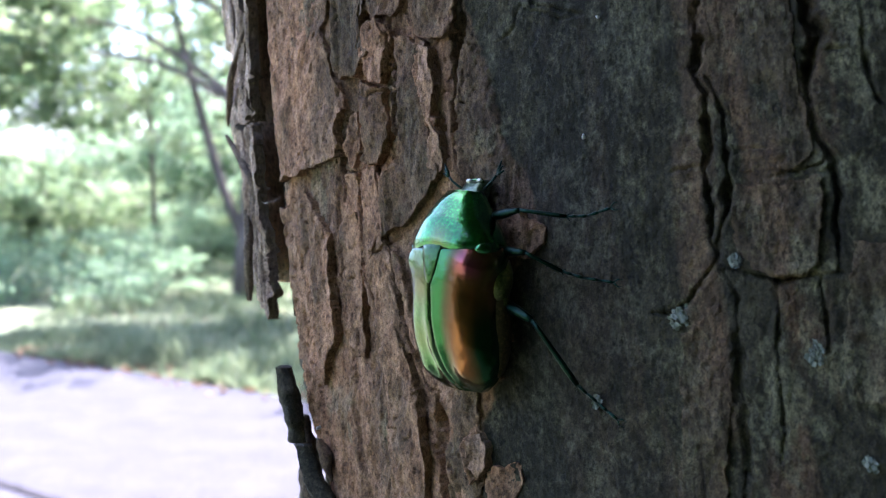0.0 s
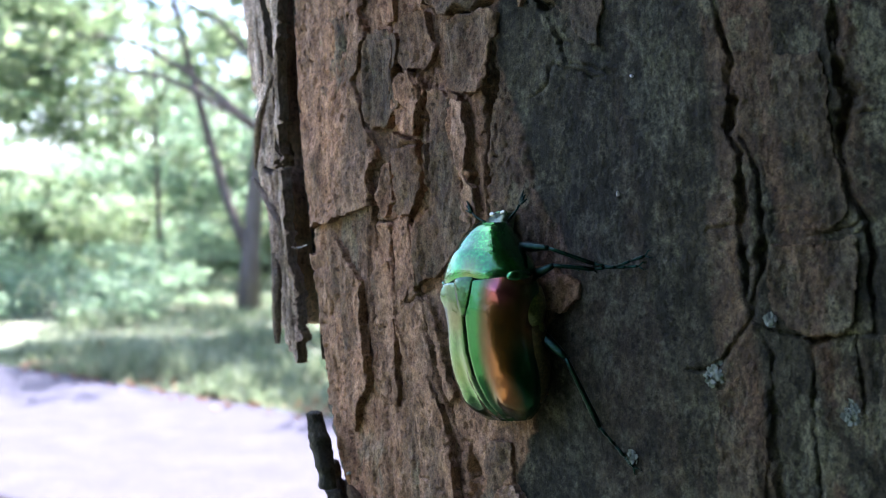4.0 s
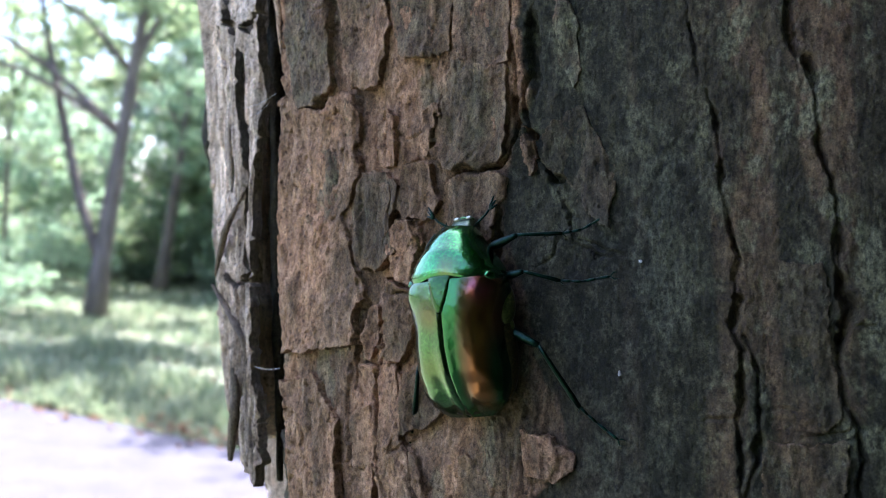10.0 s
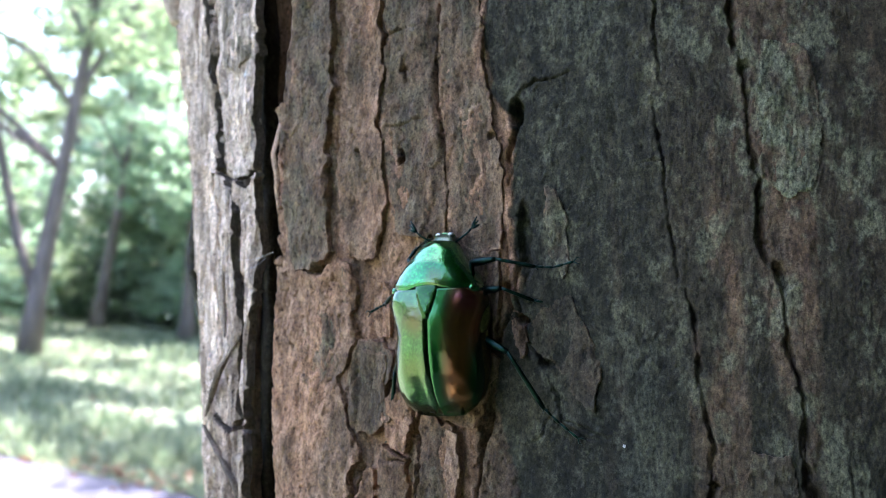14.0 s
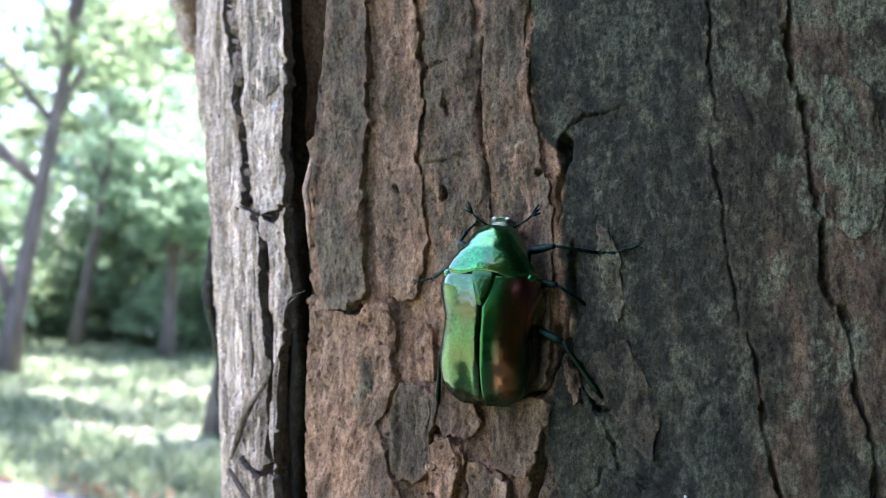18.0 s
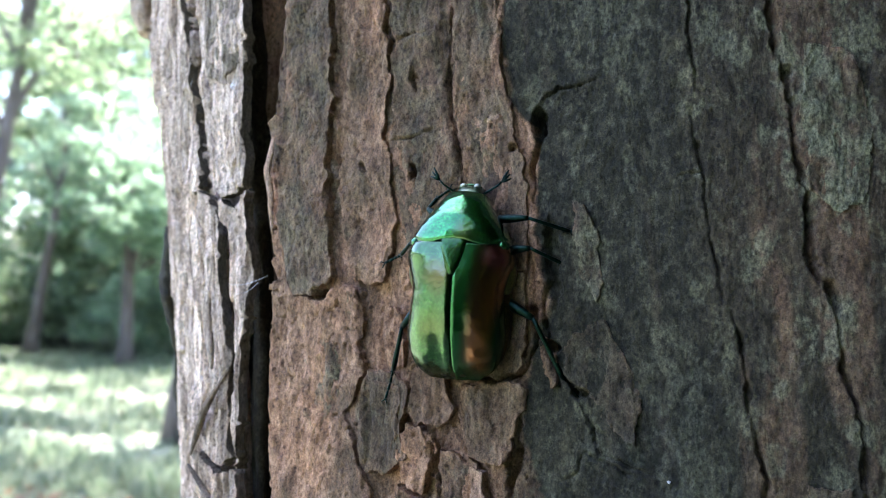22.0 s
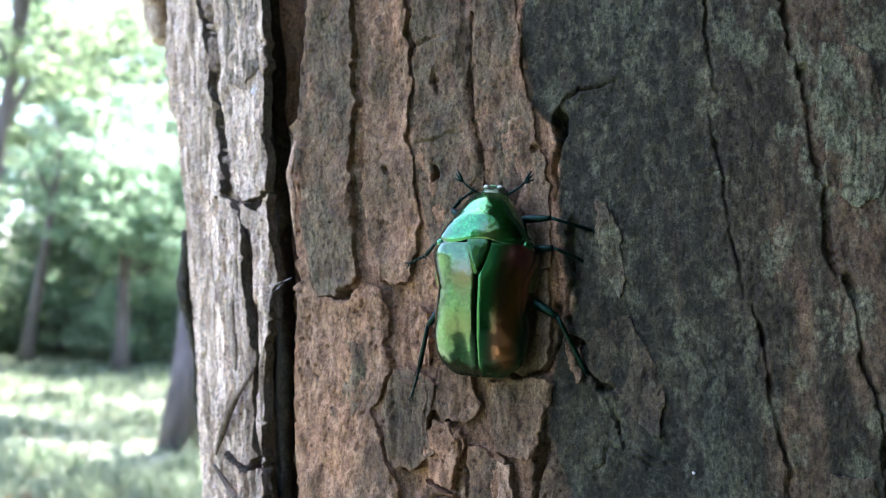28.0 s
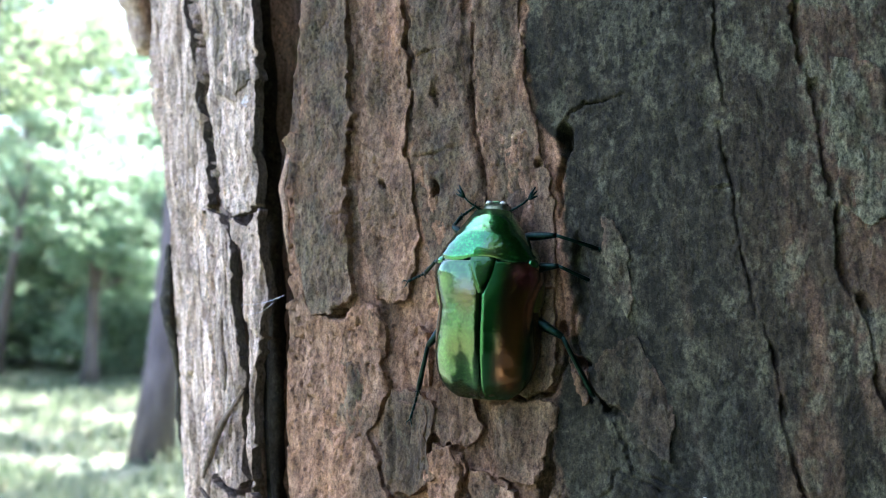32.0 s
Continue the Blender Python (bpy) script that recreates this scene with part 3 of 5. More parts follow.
plate(0.4, 0.2, (0.44, 0.18, 0), 4, (-88.2, 63.8), (-81.7, 63.2), (-82.9, 47.9), (-82.6, 44.3), (-81.6, 40.1), (-81, 35.9), (-80.1, 31), (-80.8, 25.5), (-80.5, 20.8), (-85.1, 19.1), (-88, 22.4), (-88.3, 28.7), (-88.6, 35), (-89, 40.8))
plate(0.5, 0.25, (1.0, 0.04, 0), 5, (-121.2, 17), (-118.1, 18.3), (-115.8, 15.7), (-112.4, 15.3), (-110.3, 15.9), (-107.2, 17.7), (-105, 17.2), (-104.5, 14.2), (-105.2, 10.5), (-104.2, 7), (-105.6, 3.9), (-107.6, 1.5), (-106.2, -1.9), (-105.4, -5.3), (-104, -7.9), (-104.9, -11.5), (-105, -15), (-121.1, -18.3), (-121.5, -10.2), (-122.8, -4.3), (-122.3, -0.4), (-121.7, 6.7))
plate(0.25, 0.2, (0.55, 0.4, 0), 6, (-113, 15.1), (-107.2, 17.3), (-105.2, 16.7), (-105, 13.4), (-105.9, 9.7), (-107.5, 5.2), (-109.6, 1.3), (-112.8, -1.4), (-114.9, 0.6), (-114.3, 4.4), (-114.8, 7.4), (-111.5, 10.7))
plate(0.75, 0.4, (0.27, 0.04, 0), 7, (-103.9, 7.2), (-99.2, 7), (-96.9, 5.4), (-97.5, 2.3), (-98.5, 0.2), (-97.7, -2.5), (-98.7, -3.9), (-101.7, -5.4), (-103.7, -5.1), (-104.7, -2.7), (-104.3, 1.5))
plate(0.9, 0.5, (0.75, 0, 0), 8, (-97, 0.6), (-94.4, 1.1), (-93.9, -0.4), (-94.3, -2.4), (-95.5, -3.5), (-97.2, -2.5), (-98.2, -1.8))
plate(0.6, 0.3, (0.42, 0.05, 0), 9, (-96.2, 8.4), (-93.2, 8.7), (-91.9, 8.4), (-91.9, 5.7), (-90.8, 3.7), (-91.7, 2.3), (-93.9, 1.6), (-96.2, 1.3), (-97.5, 3.7), (-96.9, 6.4))
plate(0.5, 0.3, (0.36, 0.16, 0), 10, (-90.3, 15.7), (-88.1, 21), (-81.1, 20.5), (-80.8, 15.3), (-81.3, 12.1), (-82, 9.5), (-83.9, 7.7), (-87, 8.3), (-89.9, 7.3), (-91.4, 9.7), (-90.9, 13))
plate(0.55, 0.3, (0.48, 0.08, 0), 11, (-89.1, 6.7), (-86.3, 7.6), (-83.2, 7.3), (-81.5, 7), (-82.2, 4.4), (-83.3, 1.2), (-84.3, -1.4), (-86.3, -1.8), (-89, -0.9), (-90.5, 3))
plate(0.5, 0.3, (0.9, 0, 0), 12, (-100.9, 15.6), (-98, 14.4), (-97.6, 11.3), (-98.2, 8.1), (-100.7, 7.9), (-101.2, 12.1))
plate(0.6, 0.3, (0.72, 0.05, 0), 13, (-92.3, 15.8), (-90.6, 15.7), (-91.1, 12.4), (-91.9, 9.2), (-93.2, 9.2), (-93.3, 13.1))
plate(0.45, 0.3, (0.55, 0.05, 0), 14, (-79.9, 13.3), (-78.3, 13), (-77.9, 10.7), (-77.5, 7.6), (-78.9, 7), (-79.3, 9.5))
plate(0.95, 0.5, (0.33, 0.05, 0), 15, (-99.1, -5.7), (-95, -7.8), (-95, -11.6), (-95.6, -14.3), (-97.2, -16.1), (-100.3, -15.9), (-101.1, -14.8), (-99.5, -13.8), (-99.8, -12), (-99.6, -9.2))
plate(0.7, 0.4, (0.27, 0.04, 0), 16, (-104.2, 6.3), (-98.4, 5.5), (-98.3, 0.5), (-100.1, -2.1), (-103.4, -4.7), (-104.8, -4.2), (-105, -0.9))
plate(0.85, 0.4, (0.55, 0, 0), 17, (-97.7, 1.2), (-94.8, 1.5), (-94, -0.7), (-94.5, -4), (-95.4, -6.7), (-98.4, -6.1), (-99.2, -3.6))
plate(0.5, 0.25, (0.28, 0.05, 0), 18, (-93.1, -0.8), (-88.8, -2.5), (-88.7, -7.2), (-88.7, -11.8), (-88.5, -15.1), (-87.5, -17.5), (-89.5, -20.1), (-94.2, -23.8), (-97.3, -24.5), (-97.4, -21.8), (-96.4, -17.7), (-94.2, -15), (-93.8, -10.2), (-93.7, -5.5))
plate(0.8, 0.5, (1.0, 0, 0.1), 19, (-88.5, -2.6), (-87.4, -3), (-87.5, -7.3), (-87.5, -11.2), (-86.5, -13.2), (-86.5, -16.5), (-87.5, -17.5), (-88.6, -16.5), (-88.4, -13.2), (-88.8, -9.2), (-88.9, -5.9))
plate(0.5, 0.3, (0.85, 0, 0), 20, (-103, -10.4), (-101.6, -10.2), (-101.2, -12.7), (-102.5, -16.9), (-104.2, -16.8), (-104.4, -13.2))
plate(0.5, 0.25, (0.95, 0.05, 0), 21, (-99.4, -16.9), (-97.2, -17.7), (-96.9, -21.8), (-97.4, -25.2), (-96.3, -28.5), (-95.4, -33.2), (-94.7, -38.4), (-94.7, -41.7), (-98.4, -40.2), (-99.8, -34.9), (-101.4, -30.9), (-102.4, -26), (-102.1, -20.4))
plate(0.4, 0.25, (0.85, 0, 0), 22, (-105, -17.5), (-101.7, -17.7), (-101.3, -22.5), (-101, -26.7), (-100.1, -30.8), (-99.8, -33.5), (-101.6, -32.3), (-102.6, -27.4), (-104.3, -23.3))
plate(0.25, 0.1, (0.5, 0.1, 0), 23, (-88.9, -42.3), (-85.1, -41.9), (-85.4, -47.5), (-86.8, -54.1), (-87.9, -61.6), (-91.4, -62.5), (-89.8, -48.2))
plate(0.7, 1.0, (0.95, 0, 0.15), 24, (-85.9, -47), (-85.1, -46.5), (-84.1, -47.9), (-84.5, -49.9), (-85.7, -51.9), (-86.4, -51.4), (-86.7, -49.9))
plate(0.6, 0.6, (0.7, 0, 0), 25, (-85.2, -50.6), (-83.7, -49.7), (-81, -49.3), (-80.5, -51), (-81.5, -53.6), (-85.1, -54.3), (-85.6, -52.5))
plate(0.35, 0.2, (0.58, 0.1, 0), 26, (-88.9, -26.2), (-83.9, -24.6), (-79.3, -23.9), (-76.6, -23.5), (-75.6, -24.3), (-76.3, -25.8), (-79.1, -27.2), (-80, -29.4), (-80.3, -32.5), (-79.8, -35.9), (-89, -37.8), (-89.4, -32.3))
plate(0.5, 0.3, (0.85, 0, 0), 27, (-100.7, -17), (-97.8, -16), (-97.3, -19.3), (-97.7, -24), (-99.7, -27.6), (-100.5, -23.7), (-101.1, -20.4))
plate(0.45, 0.3, (0.72, 0, 0), 28, (-99.7, -27.9), (-96, -26.4), (-94.7, -28.1), (-93.6, -32.4), (-92.9, -35.5), (-92.2, -38), (-95.6, -38.7), (-96.7, -33.7), (-98.4, -30.7))
plate(0.7, 0.4, (0.75, 0.1, 0), 29, (-80.5, -23.2), (-78.6, -22.5), (-76.1, -22.8), (-74.8, -23.7), (-75.3, -25.2), (-76.9, -26.5), (-79, -25.9), (-79.9, -24.7))
plate(0.35, 0.3, (0.12, 0.62, 0), 30, (-74.6, 29.2), (-73.3, 28.6), (-71.8, 24.7), (-71.9, 18.1), (-72.6, 16.7), (-74.4, 19.9), (-74.9, 24.5))
plate(0.3, 0.25, (0.3, 0.32, 0), 31, (-77.4, 11.7), (-75.4, 13.9), (-72, 15.5), (-68.5, 9.4), (-69.2, 1.8), (-71.4, 2.8), (-73.2, 5.1), (-75.1, 7.4), (-76.7, 9.2))
plate(0.4, 0.2, (0.25, 0.8, 0), 32, (-47.2, 48.4), (-41.7, 47.4), (-40.8, 39.7), (-42.5, 30.6), (-45.6, 29.7), (-48.2, 31.8), (-47.8, 36), (-48.3, 42.4))
plate(0.4, 0.2, (0.22, 0.15, 0), 33, (-51.6, 0.1), (-47.2, -0.2), (-46.7, -4.6), (-47.4, -8.4), (-46.3, -12.3), (-46, -16), (-49.5, -18.2), (-53.1, -17.6), (-53.4, -10.9), (-52.7, -4.3))
plate(0.35, 0.2, (0.26, 0.2, 0), 34, (-53.8, -18.7), (-49.6, -19.2), (-45.9, -18.2), (-45.9, -23), (-46.7, -26.7), (-50.1, -27.8), (-53.1, -26.9), (-54.6, -24.2))
plate(0.35, 0.2, (0.35, 0.15, 0), 35, (-60.7, -33.8), (-56.4, -29.7), (-56.3, -35.2), (-57, -42.8), (-58.5, -55.9), (-63.6, -56.7), (-61.8, -43.3))
plate(0.3, 0.2, (0.3, 0.5, 0), 36, (-43.7, -24.5), (-40.3, -24.5), (-41.6, -39.4), (-45, -39.7), (-45.5, -35.6))
plate(0.9, 0.4, (0.85, 0.0, 0.0), 65, (-98.3, 0.1), (-94.0, 0.8), (-93.7, -1.5), (-96.8, -4.0), (-98.9, -2.9))
plate(0.7, 0.5, (0.80, 0.0, 0.0), 73, (-80.5, -21.5), (-76.9, -22.2), (-75.3, -24.5), (-76.7, -26.5), (-80.1, -26.3))
plate(0.7, 0.9, (0.95, 0.0, 0.0), 74, (-85.6, -45.4), (-84.6, -48.2), (-85.6, -51.7), (-87.2, -53.0), (-87.4, -48.3))
plate(0.9, 0.7, (1.0, 0.0, 0.0), 75, (-89.4, -0.6), (-88.2, -2.2), (-87.7, -11.4), (-88.6, -12.2), (-89.7, -6))
plate(0.8, 0.6, (0.05, 0.25, 0.35), 76, (-137, 66), (-128, 80), (-126.6, 62), (-127.6, 50.5), (-131.5, 46.5), (-136.5, 48))
plate(0.6, 0.3, (0.8, 0.05, 0.0), 78, (-106.2, -24), (-102.6, -22), (-102.4, -32), (-103.5, -41), (-106.6, -38))
plate(0.6, 0.3, (0.85, 0.05, 0.0), 79, (-100.2, -40), (-97.4, -34), (-95.2, -38), (-93.4, -46), (-94, -56), (-100, -58))
plate(0.45, 0.2, (0.9, 0.05, 0.0), 80, (-121, -22), (-114, -20), (-109.5, -25), (-109, -38), (-113, -45), (-119.5, -42))
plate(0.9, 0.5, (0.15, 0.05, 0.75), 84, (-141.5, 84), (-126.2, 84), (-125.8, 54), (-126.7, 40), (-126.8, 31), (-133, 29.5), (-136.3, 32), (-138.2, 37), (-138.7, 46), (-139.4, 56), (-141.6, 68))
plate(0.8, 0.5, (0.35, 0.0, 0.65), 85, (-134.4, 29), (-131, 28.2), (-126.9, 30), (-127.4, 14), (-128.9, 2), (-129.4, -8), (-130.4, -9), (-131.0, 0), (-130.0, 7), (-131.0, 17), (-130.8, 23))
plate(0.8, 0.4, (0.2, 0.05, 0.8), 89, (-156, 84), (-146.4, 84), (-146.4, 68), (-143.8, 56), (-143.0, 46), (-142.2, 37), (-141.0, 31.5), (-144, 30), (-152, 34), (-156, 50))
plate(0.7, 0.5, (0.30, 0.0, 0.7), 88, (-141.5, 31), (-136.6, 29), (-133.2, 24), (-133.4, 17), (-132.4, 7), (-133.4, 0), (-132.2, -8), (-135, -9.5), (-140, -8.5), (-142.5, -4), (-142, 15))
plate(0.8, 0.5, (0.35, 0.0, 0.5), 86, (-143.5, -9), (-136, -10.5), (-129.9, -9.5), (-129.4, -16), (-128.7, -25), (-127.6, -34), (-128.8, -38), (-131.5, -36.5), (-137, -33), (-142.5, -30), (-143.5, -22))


def bark_plates():
    cell = 0.2
    for outline, thick, lift, wear, seed in PLATES:
        thick, lift = 0.62 * thick, 0.8 * lift
        a = np.array(outline)
        s0, v0 = a.min(0) - 1.2
        s1, v1 = a.max(0) + 1.2
        s, v = np.arange(s0, s1, cell), np.arange(v0, v1, cell)
        S, V = np.meshgrid(s, v)
        torn = (3, 0.45, 4.2) if wear[2] > 0.3 else (4, 0.6, 2.6)
        rag = lambda x, y: edge_gap(outline, x, y) + 0.42 * fbm(x / 2.0, y / torn[2], torn[0] + 1, 90 + seed, torn[1])
        D = rag(S, V)
        gx, gy = np.gradient(D, cell, axis=1), np.gradient(D, cell, axis=0)
        keep = (D[:-1, :-1] + D[1:, :-1] + D[:-1, 1:] + D[1:, 1:]) / 4 < 0.05
        n = np.hypot(gx, gy) + 0.3
        pull = np.where(D > -0.25 * cell, np.clip(D, -cell, cell), 0)
        S2, V2 = S - pull * gx / n, V - pull * gy / n
        fr, fl, eb, bare, ridge, old = zones(S2, V2)
        if wear[2] > 0.3:
            bare, old, ridge = 0 * bare, 0 * old, 0 * ridge + 1
        base = level(S2, V2, bare, old) + 0.55 * bare + 0.25 * old + 0.7 * ridge
        near = np.exp(-np.clip(-D, 0, 9) / 1.6)
        top = base + thick + lift * near * (0.5 + 0.8 * vnoise(S2 / 5, V2 / 5, seed)) + 0.22 * fbm(S2 / 2.2, V2 / 4, 4, 95 + seed, 0.6) - (wear[2] < 0.3) * wear[0] * 0.45 * step(0.80, 0.92, vnoise(S2 / 0.6, V2 / 0.7, 17) + 0.35 * vnoise(S2 / 5, V2 / 7, 18 + seed)) + (wear[2] < 0.3) * 0.30 * terrace(fbm(S2 / 3.0, V2 / 7, 5, 70 + seed, 0.6), 2.2, 0.25) + (wear[2] > 0.3) * (0.7 * terrace(fbm(S2 / 2.6, V2 / 12, 4, 61), 1.8, 0.3) - 0.9 * grooves(S2, V2)) + 0.06 * fbm(S2 / 0.5, V2 / 0.7, 2, 97)
        if wear[2] < 0.3:
            top = carve(top, S2, V2)
        q = np.argwhere(keep)
        m = len(s)
        quads = np.stack([q[:, 0] * m + q[:, 1], q[:, 0] * m + q[:, 1] + 1, (q[:, 0] + 1) * m + q[:, 1] + 1, (q[:, 0] + 1) * m + q[:, 1]], -1)
        used = np.unique(quads)
        new_id = np.full(S.size, -1)
        new_id[used] = np.arange(len(used))
        quads = new_id[quads]
        P = on_trunk(S2, V2, top).reshape(-1, 3)[used]
        mid = on_trunk(S2, V2, top - 0.2).reshape(-1, 3)[used]
        low = on_trunk(S2, V2, top - thick - 1.1).reshape(-1, 3)[used]
        count = {}
        for f in quads:
            for i in range(4):
                e = (int(f[i]), int(f[(i + 1) % 4]))
                count[tuple(sorted(e))] = None if tuple(sorted(e)) in count else e
        rim = [e for e in count.values() if e]
        k = len(used)
        sides = np.array([(b + o, c + o, c + k + o, b + k + o) for o in (0, k) for c, b in rim])
        me = mesh_of("bark_plate", np.concatenate([P, mid, low]), np.concatenate([quads, sides]), BARK, True)
        st = np.stack([S2.ravel(), V2.ravel()], -1)[used]
        w = np.tile(np.array(wear, float), (k, 1))
        w[:, 1] = np.clip(w[:, 1] * (0.7 + 0.9 * fbm(st[:, 0] / 1.6, st[:, 1] / 2.2, 4, 99)), 0, 1)
        w[:, 0] = np.clip(w[:, 0] * (1 + 0.5 * fbm(st[:, 0] / 3, st[:, 1] / 7, 3, 98)) + 0.30 * np.exp(-np.clip(-D, 0, 9) / 0.35).ravel()[used], 0, 1)
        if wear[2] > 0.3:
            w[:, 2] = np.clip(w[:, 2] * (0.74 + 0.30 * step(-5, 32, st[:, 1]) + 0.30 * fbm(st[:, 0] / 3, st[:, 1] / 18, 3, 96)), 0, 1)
        if outline[0][0] > -80 and wear[2] < 0.1 and wear[0] < 0.5 and wear[1] < 0.6:
            skin = bark(S2, V2)
            w[:, :2] = 0.35 * w[:, :2] + 0.65 * np.stack([skin[1].ravel()[used], skin[2].ravel()[used]], -1)
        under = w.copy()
        # ridge plates: sides coloured dark, so the cracks between them look shaded
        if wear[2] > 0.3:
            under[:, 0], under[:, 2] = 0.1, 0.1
        else:
            under[:, 0] = np.clip(under[:, 0] + 0.3, 0, 1)
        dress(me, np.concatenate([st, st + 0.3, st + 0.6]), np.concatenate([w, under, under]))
        ob = part("bark_plate", me, TREE)
        ob.location = -TREE.location


bark_plates()


def splinter(points, wide, thick, wear, seed):
    """A torn strip of bark that stands off the trunk; points: s, v, height."""
    p = np.array(points, float)
    k = np.linspace(0, len(p) - 1, 48)
    q = np.stack([np.interp(k, np.arange(len(p)), p[:, c]) for c in range(3)], -1)
    q[:, 0] += 0.35 * vnoise(q[:, 1] / 2.8, q[:, 1] * 0, seed)
    q[:, 2] += level(q[:, 0], q[:, 1], 0, 0)
    taper = np.minimum(1, 0.35 + 2.2 * np.minimum(np.linspace(0, 1, 48), np.linspace(1, 0, 48)) + 0.15 * vnoise(q[:, 1] / 5.0, q[:, 1] * 0 + 3, seed))
    if thick > 1.2:
        taper = np.maximum(taper, 0.82 + 0.15 * vnoise(q[:, 1] / 1.7, q[:, 1] * 0 + 3, seed))
    ring = []
    for a in np.arange(8) * math.pi / 4:
        jit = 1 + 0.22 * vnoise(q[:, 1] / 6.0, q[:, 1] * 0 + a * 3, seed + 5) + 0.22 * fbm(q[:, 1] / 1.6, q[:, 1] * 0 + a * 2, 2, seed + 8)
        ring.append(on_trunk(q[:, 0] + wide * taper * jit * math.cos(a), q[:, 1], q[:, 2] + thick * taper * jit * math.sin(a)))
    P = np.stack(ring, 1)
    n = P.shape[0]
    ends = np.concatenate([P.reshape(-1, 3), P[0].mean(0)[None], P[-1].mean(0)[None]])
    f = [tuple(int(i) for i in g) for g in grid_faces(n, 8, True)[:, ::-1]]
    f += [(n * 8, j, (j + 1) % 8) for j in range(8)] + [(n * 8 + 1, (n - 1) * 8 + (j + 1) % 8, (n - 1) * 8 + j) for j in range(8)]
    me = mesh_of("bark_splinter", ends, f, BARK, True)
    st = np.concatenate([np.stack([np.repeat(q[:, 0], 8), np.repeat(q[:, 1], 8)], -1), q[[0, -1], :2]])
    dress(me, st, np.tile(np.array(wear, float), (len(st), 1)))
    ob = part("bark_splinter", me, TREE)
    ob.location = -TREE.location


splinter([(-132.6, 4.5, 1.0), (-138.8, -2.4, 2.2), (-143.5, -9.3, 2.8)], 0.8, 0.5, (0.2, 0, 0.15), 200)
splinter([(-143.6, -10.6, 3.2), (-137.5, -14.0, 2.0), (-132.0, -17.5, 1.2), (-130.6, -24.8, 0.4)], 0.6, 0.6, (0.1, 0, 0.1), 201)
splinter([(-137.0, 22, 1.2), (-139, 12, 1.6), (-138, 4, 1.4)], 1.2, 0.4, (0.2, 0, 0.4), 202)
splinter([(-136.5, -19, 1.4), (-134.5, -28, 1.8), (-136.5, -36, 2.2)], 0.8, 0.8, (0.1, 0, 0.1), 203)
splinter([(-132.6, -14, 0.6), (-131.2, -26, 0.8), (-129.8, -38, 0.6)], 0.8, 0.8, (0.15, 0, 0.2), 204)
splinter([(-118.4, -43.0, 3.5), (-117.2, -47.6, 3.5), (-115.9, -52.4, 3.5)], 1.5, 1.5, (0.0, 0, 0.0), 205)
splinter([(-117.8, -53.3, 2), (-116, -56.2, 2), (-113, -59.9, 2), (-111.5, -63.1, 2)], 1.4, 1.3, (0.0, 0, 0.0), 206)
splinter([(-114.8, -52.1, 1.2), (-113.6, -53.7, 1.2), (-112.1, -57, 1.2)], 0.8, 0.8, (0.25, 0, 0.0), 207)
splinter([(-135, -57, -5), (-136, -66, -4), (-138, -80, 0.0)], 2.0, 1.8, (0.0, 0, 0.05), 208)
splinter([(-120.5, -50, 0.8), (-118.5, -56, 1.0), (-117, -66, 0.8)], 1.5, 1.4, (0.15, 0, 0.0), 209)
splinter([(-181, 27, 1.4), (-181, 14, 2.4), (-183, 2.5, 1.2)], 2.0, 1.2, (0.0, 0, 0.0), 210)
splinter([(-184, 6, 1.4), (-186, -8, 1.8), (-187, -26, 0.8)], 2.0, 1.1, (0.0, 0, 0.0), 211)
splinter([(-184, 92, 3.6), (-184, 78, 4.4), (-186, 65, 3.2)], 5.5, 2.6, (0.1, 0, 0.55), 212)
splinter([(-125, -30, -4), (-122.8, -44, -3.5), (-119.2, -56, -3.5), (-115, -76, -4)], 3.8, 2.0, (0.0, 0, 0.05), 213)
# three dark strips added inside the fissure to keep its depth in shade
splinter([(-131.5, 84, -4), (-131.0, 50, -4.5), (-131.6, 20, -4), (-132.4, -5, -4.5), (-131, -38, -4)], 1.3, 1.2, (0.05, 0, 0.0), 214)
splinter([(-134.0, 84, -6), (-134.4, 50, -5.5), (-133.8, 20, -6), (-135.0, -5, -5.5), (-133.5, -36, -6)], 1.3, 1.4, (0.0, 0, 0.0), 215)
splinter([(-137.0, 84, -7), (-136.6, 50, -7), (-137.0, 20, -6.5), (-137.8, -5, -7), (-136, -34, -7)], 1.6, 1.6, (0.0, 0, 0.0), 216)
splinter([(-130.4, 22, 0.4), (-129.4, 8, 0.8), (-130.2, -6, 0.4)], 0.7, 0.9, (0.2, 0, 0.3), 217)
splinter([(-119.6, 38, 1.2), (-120.6, 33, 1.8), (-121.2, 24, 0.6)], 0.7, 0.25, (0.9, 0, 0.2), 218)

LICHEN_M = plain_noise("grey_green_lichen", ((0.3, (0.10, 0.12, 0.095)), (0.7, (0.24, 0.27, 0.22))), 1500, 0.95, 0.4, 0.0002)
WHITE_M = plain_noise("white_fleck", ((0.3, (0.35, 0.34, 0.32)), (0.7, (0.62, 0.61, 0.59))), 1800, 0.8, 0.3, 0.0002)
SILK_M, _n, _l, _b = material("spider_silk", 0.4)
_b.inputs["Base Color"].default_value = (0.7, 0.7, 0.72, 1)


def bark_top(s, v):
    return bark(np.array([[float(s)]]), np.array([[float(v)]]))[0][0, 0]


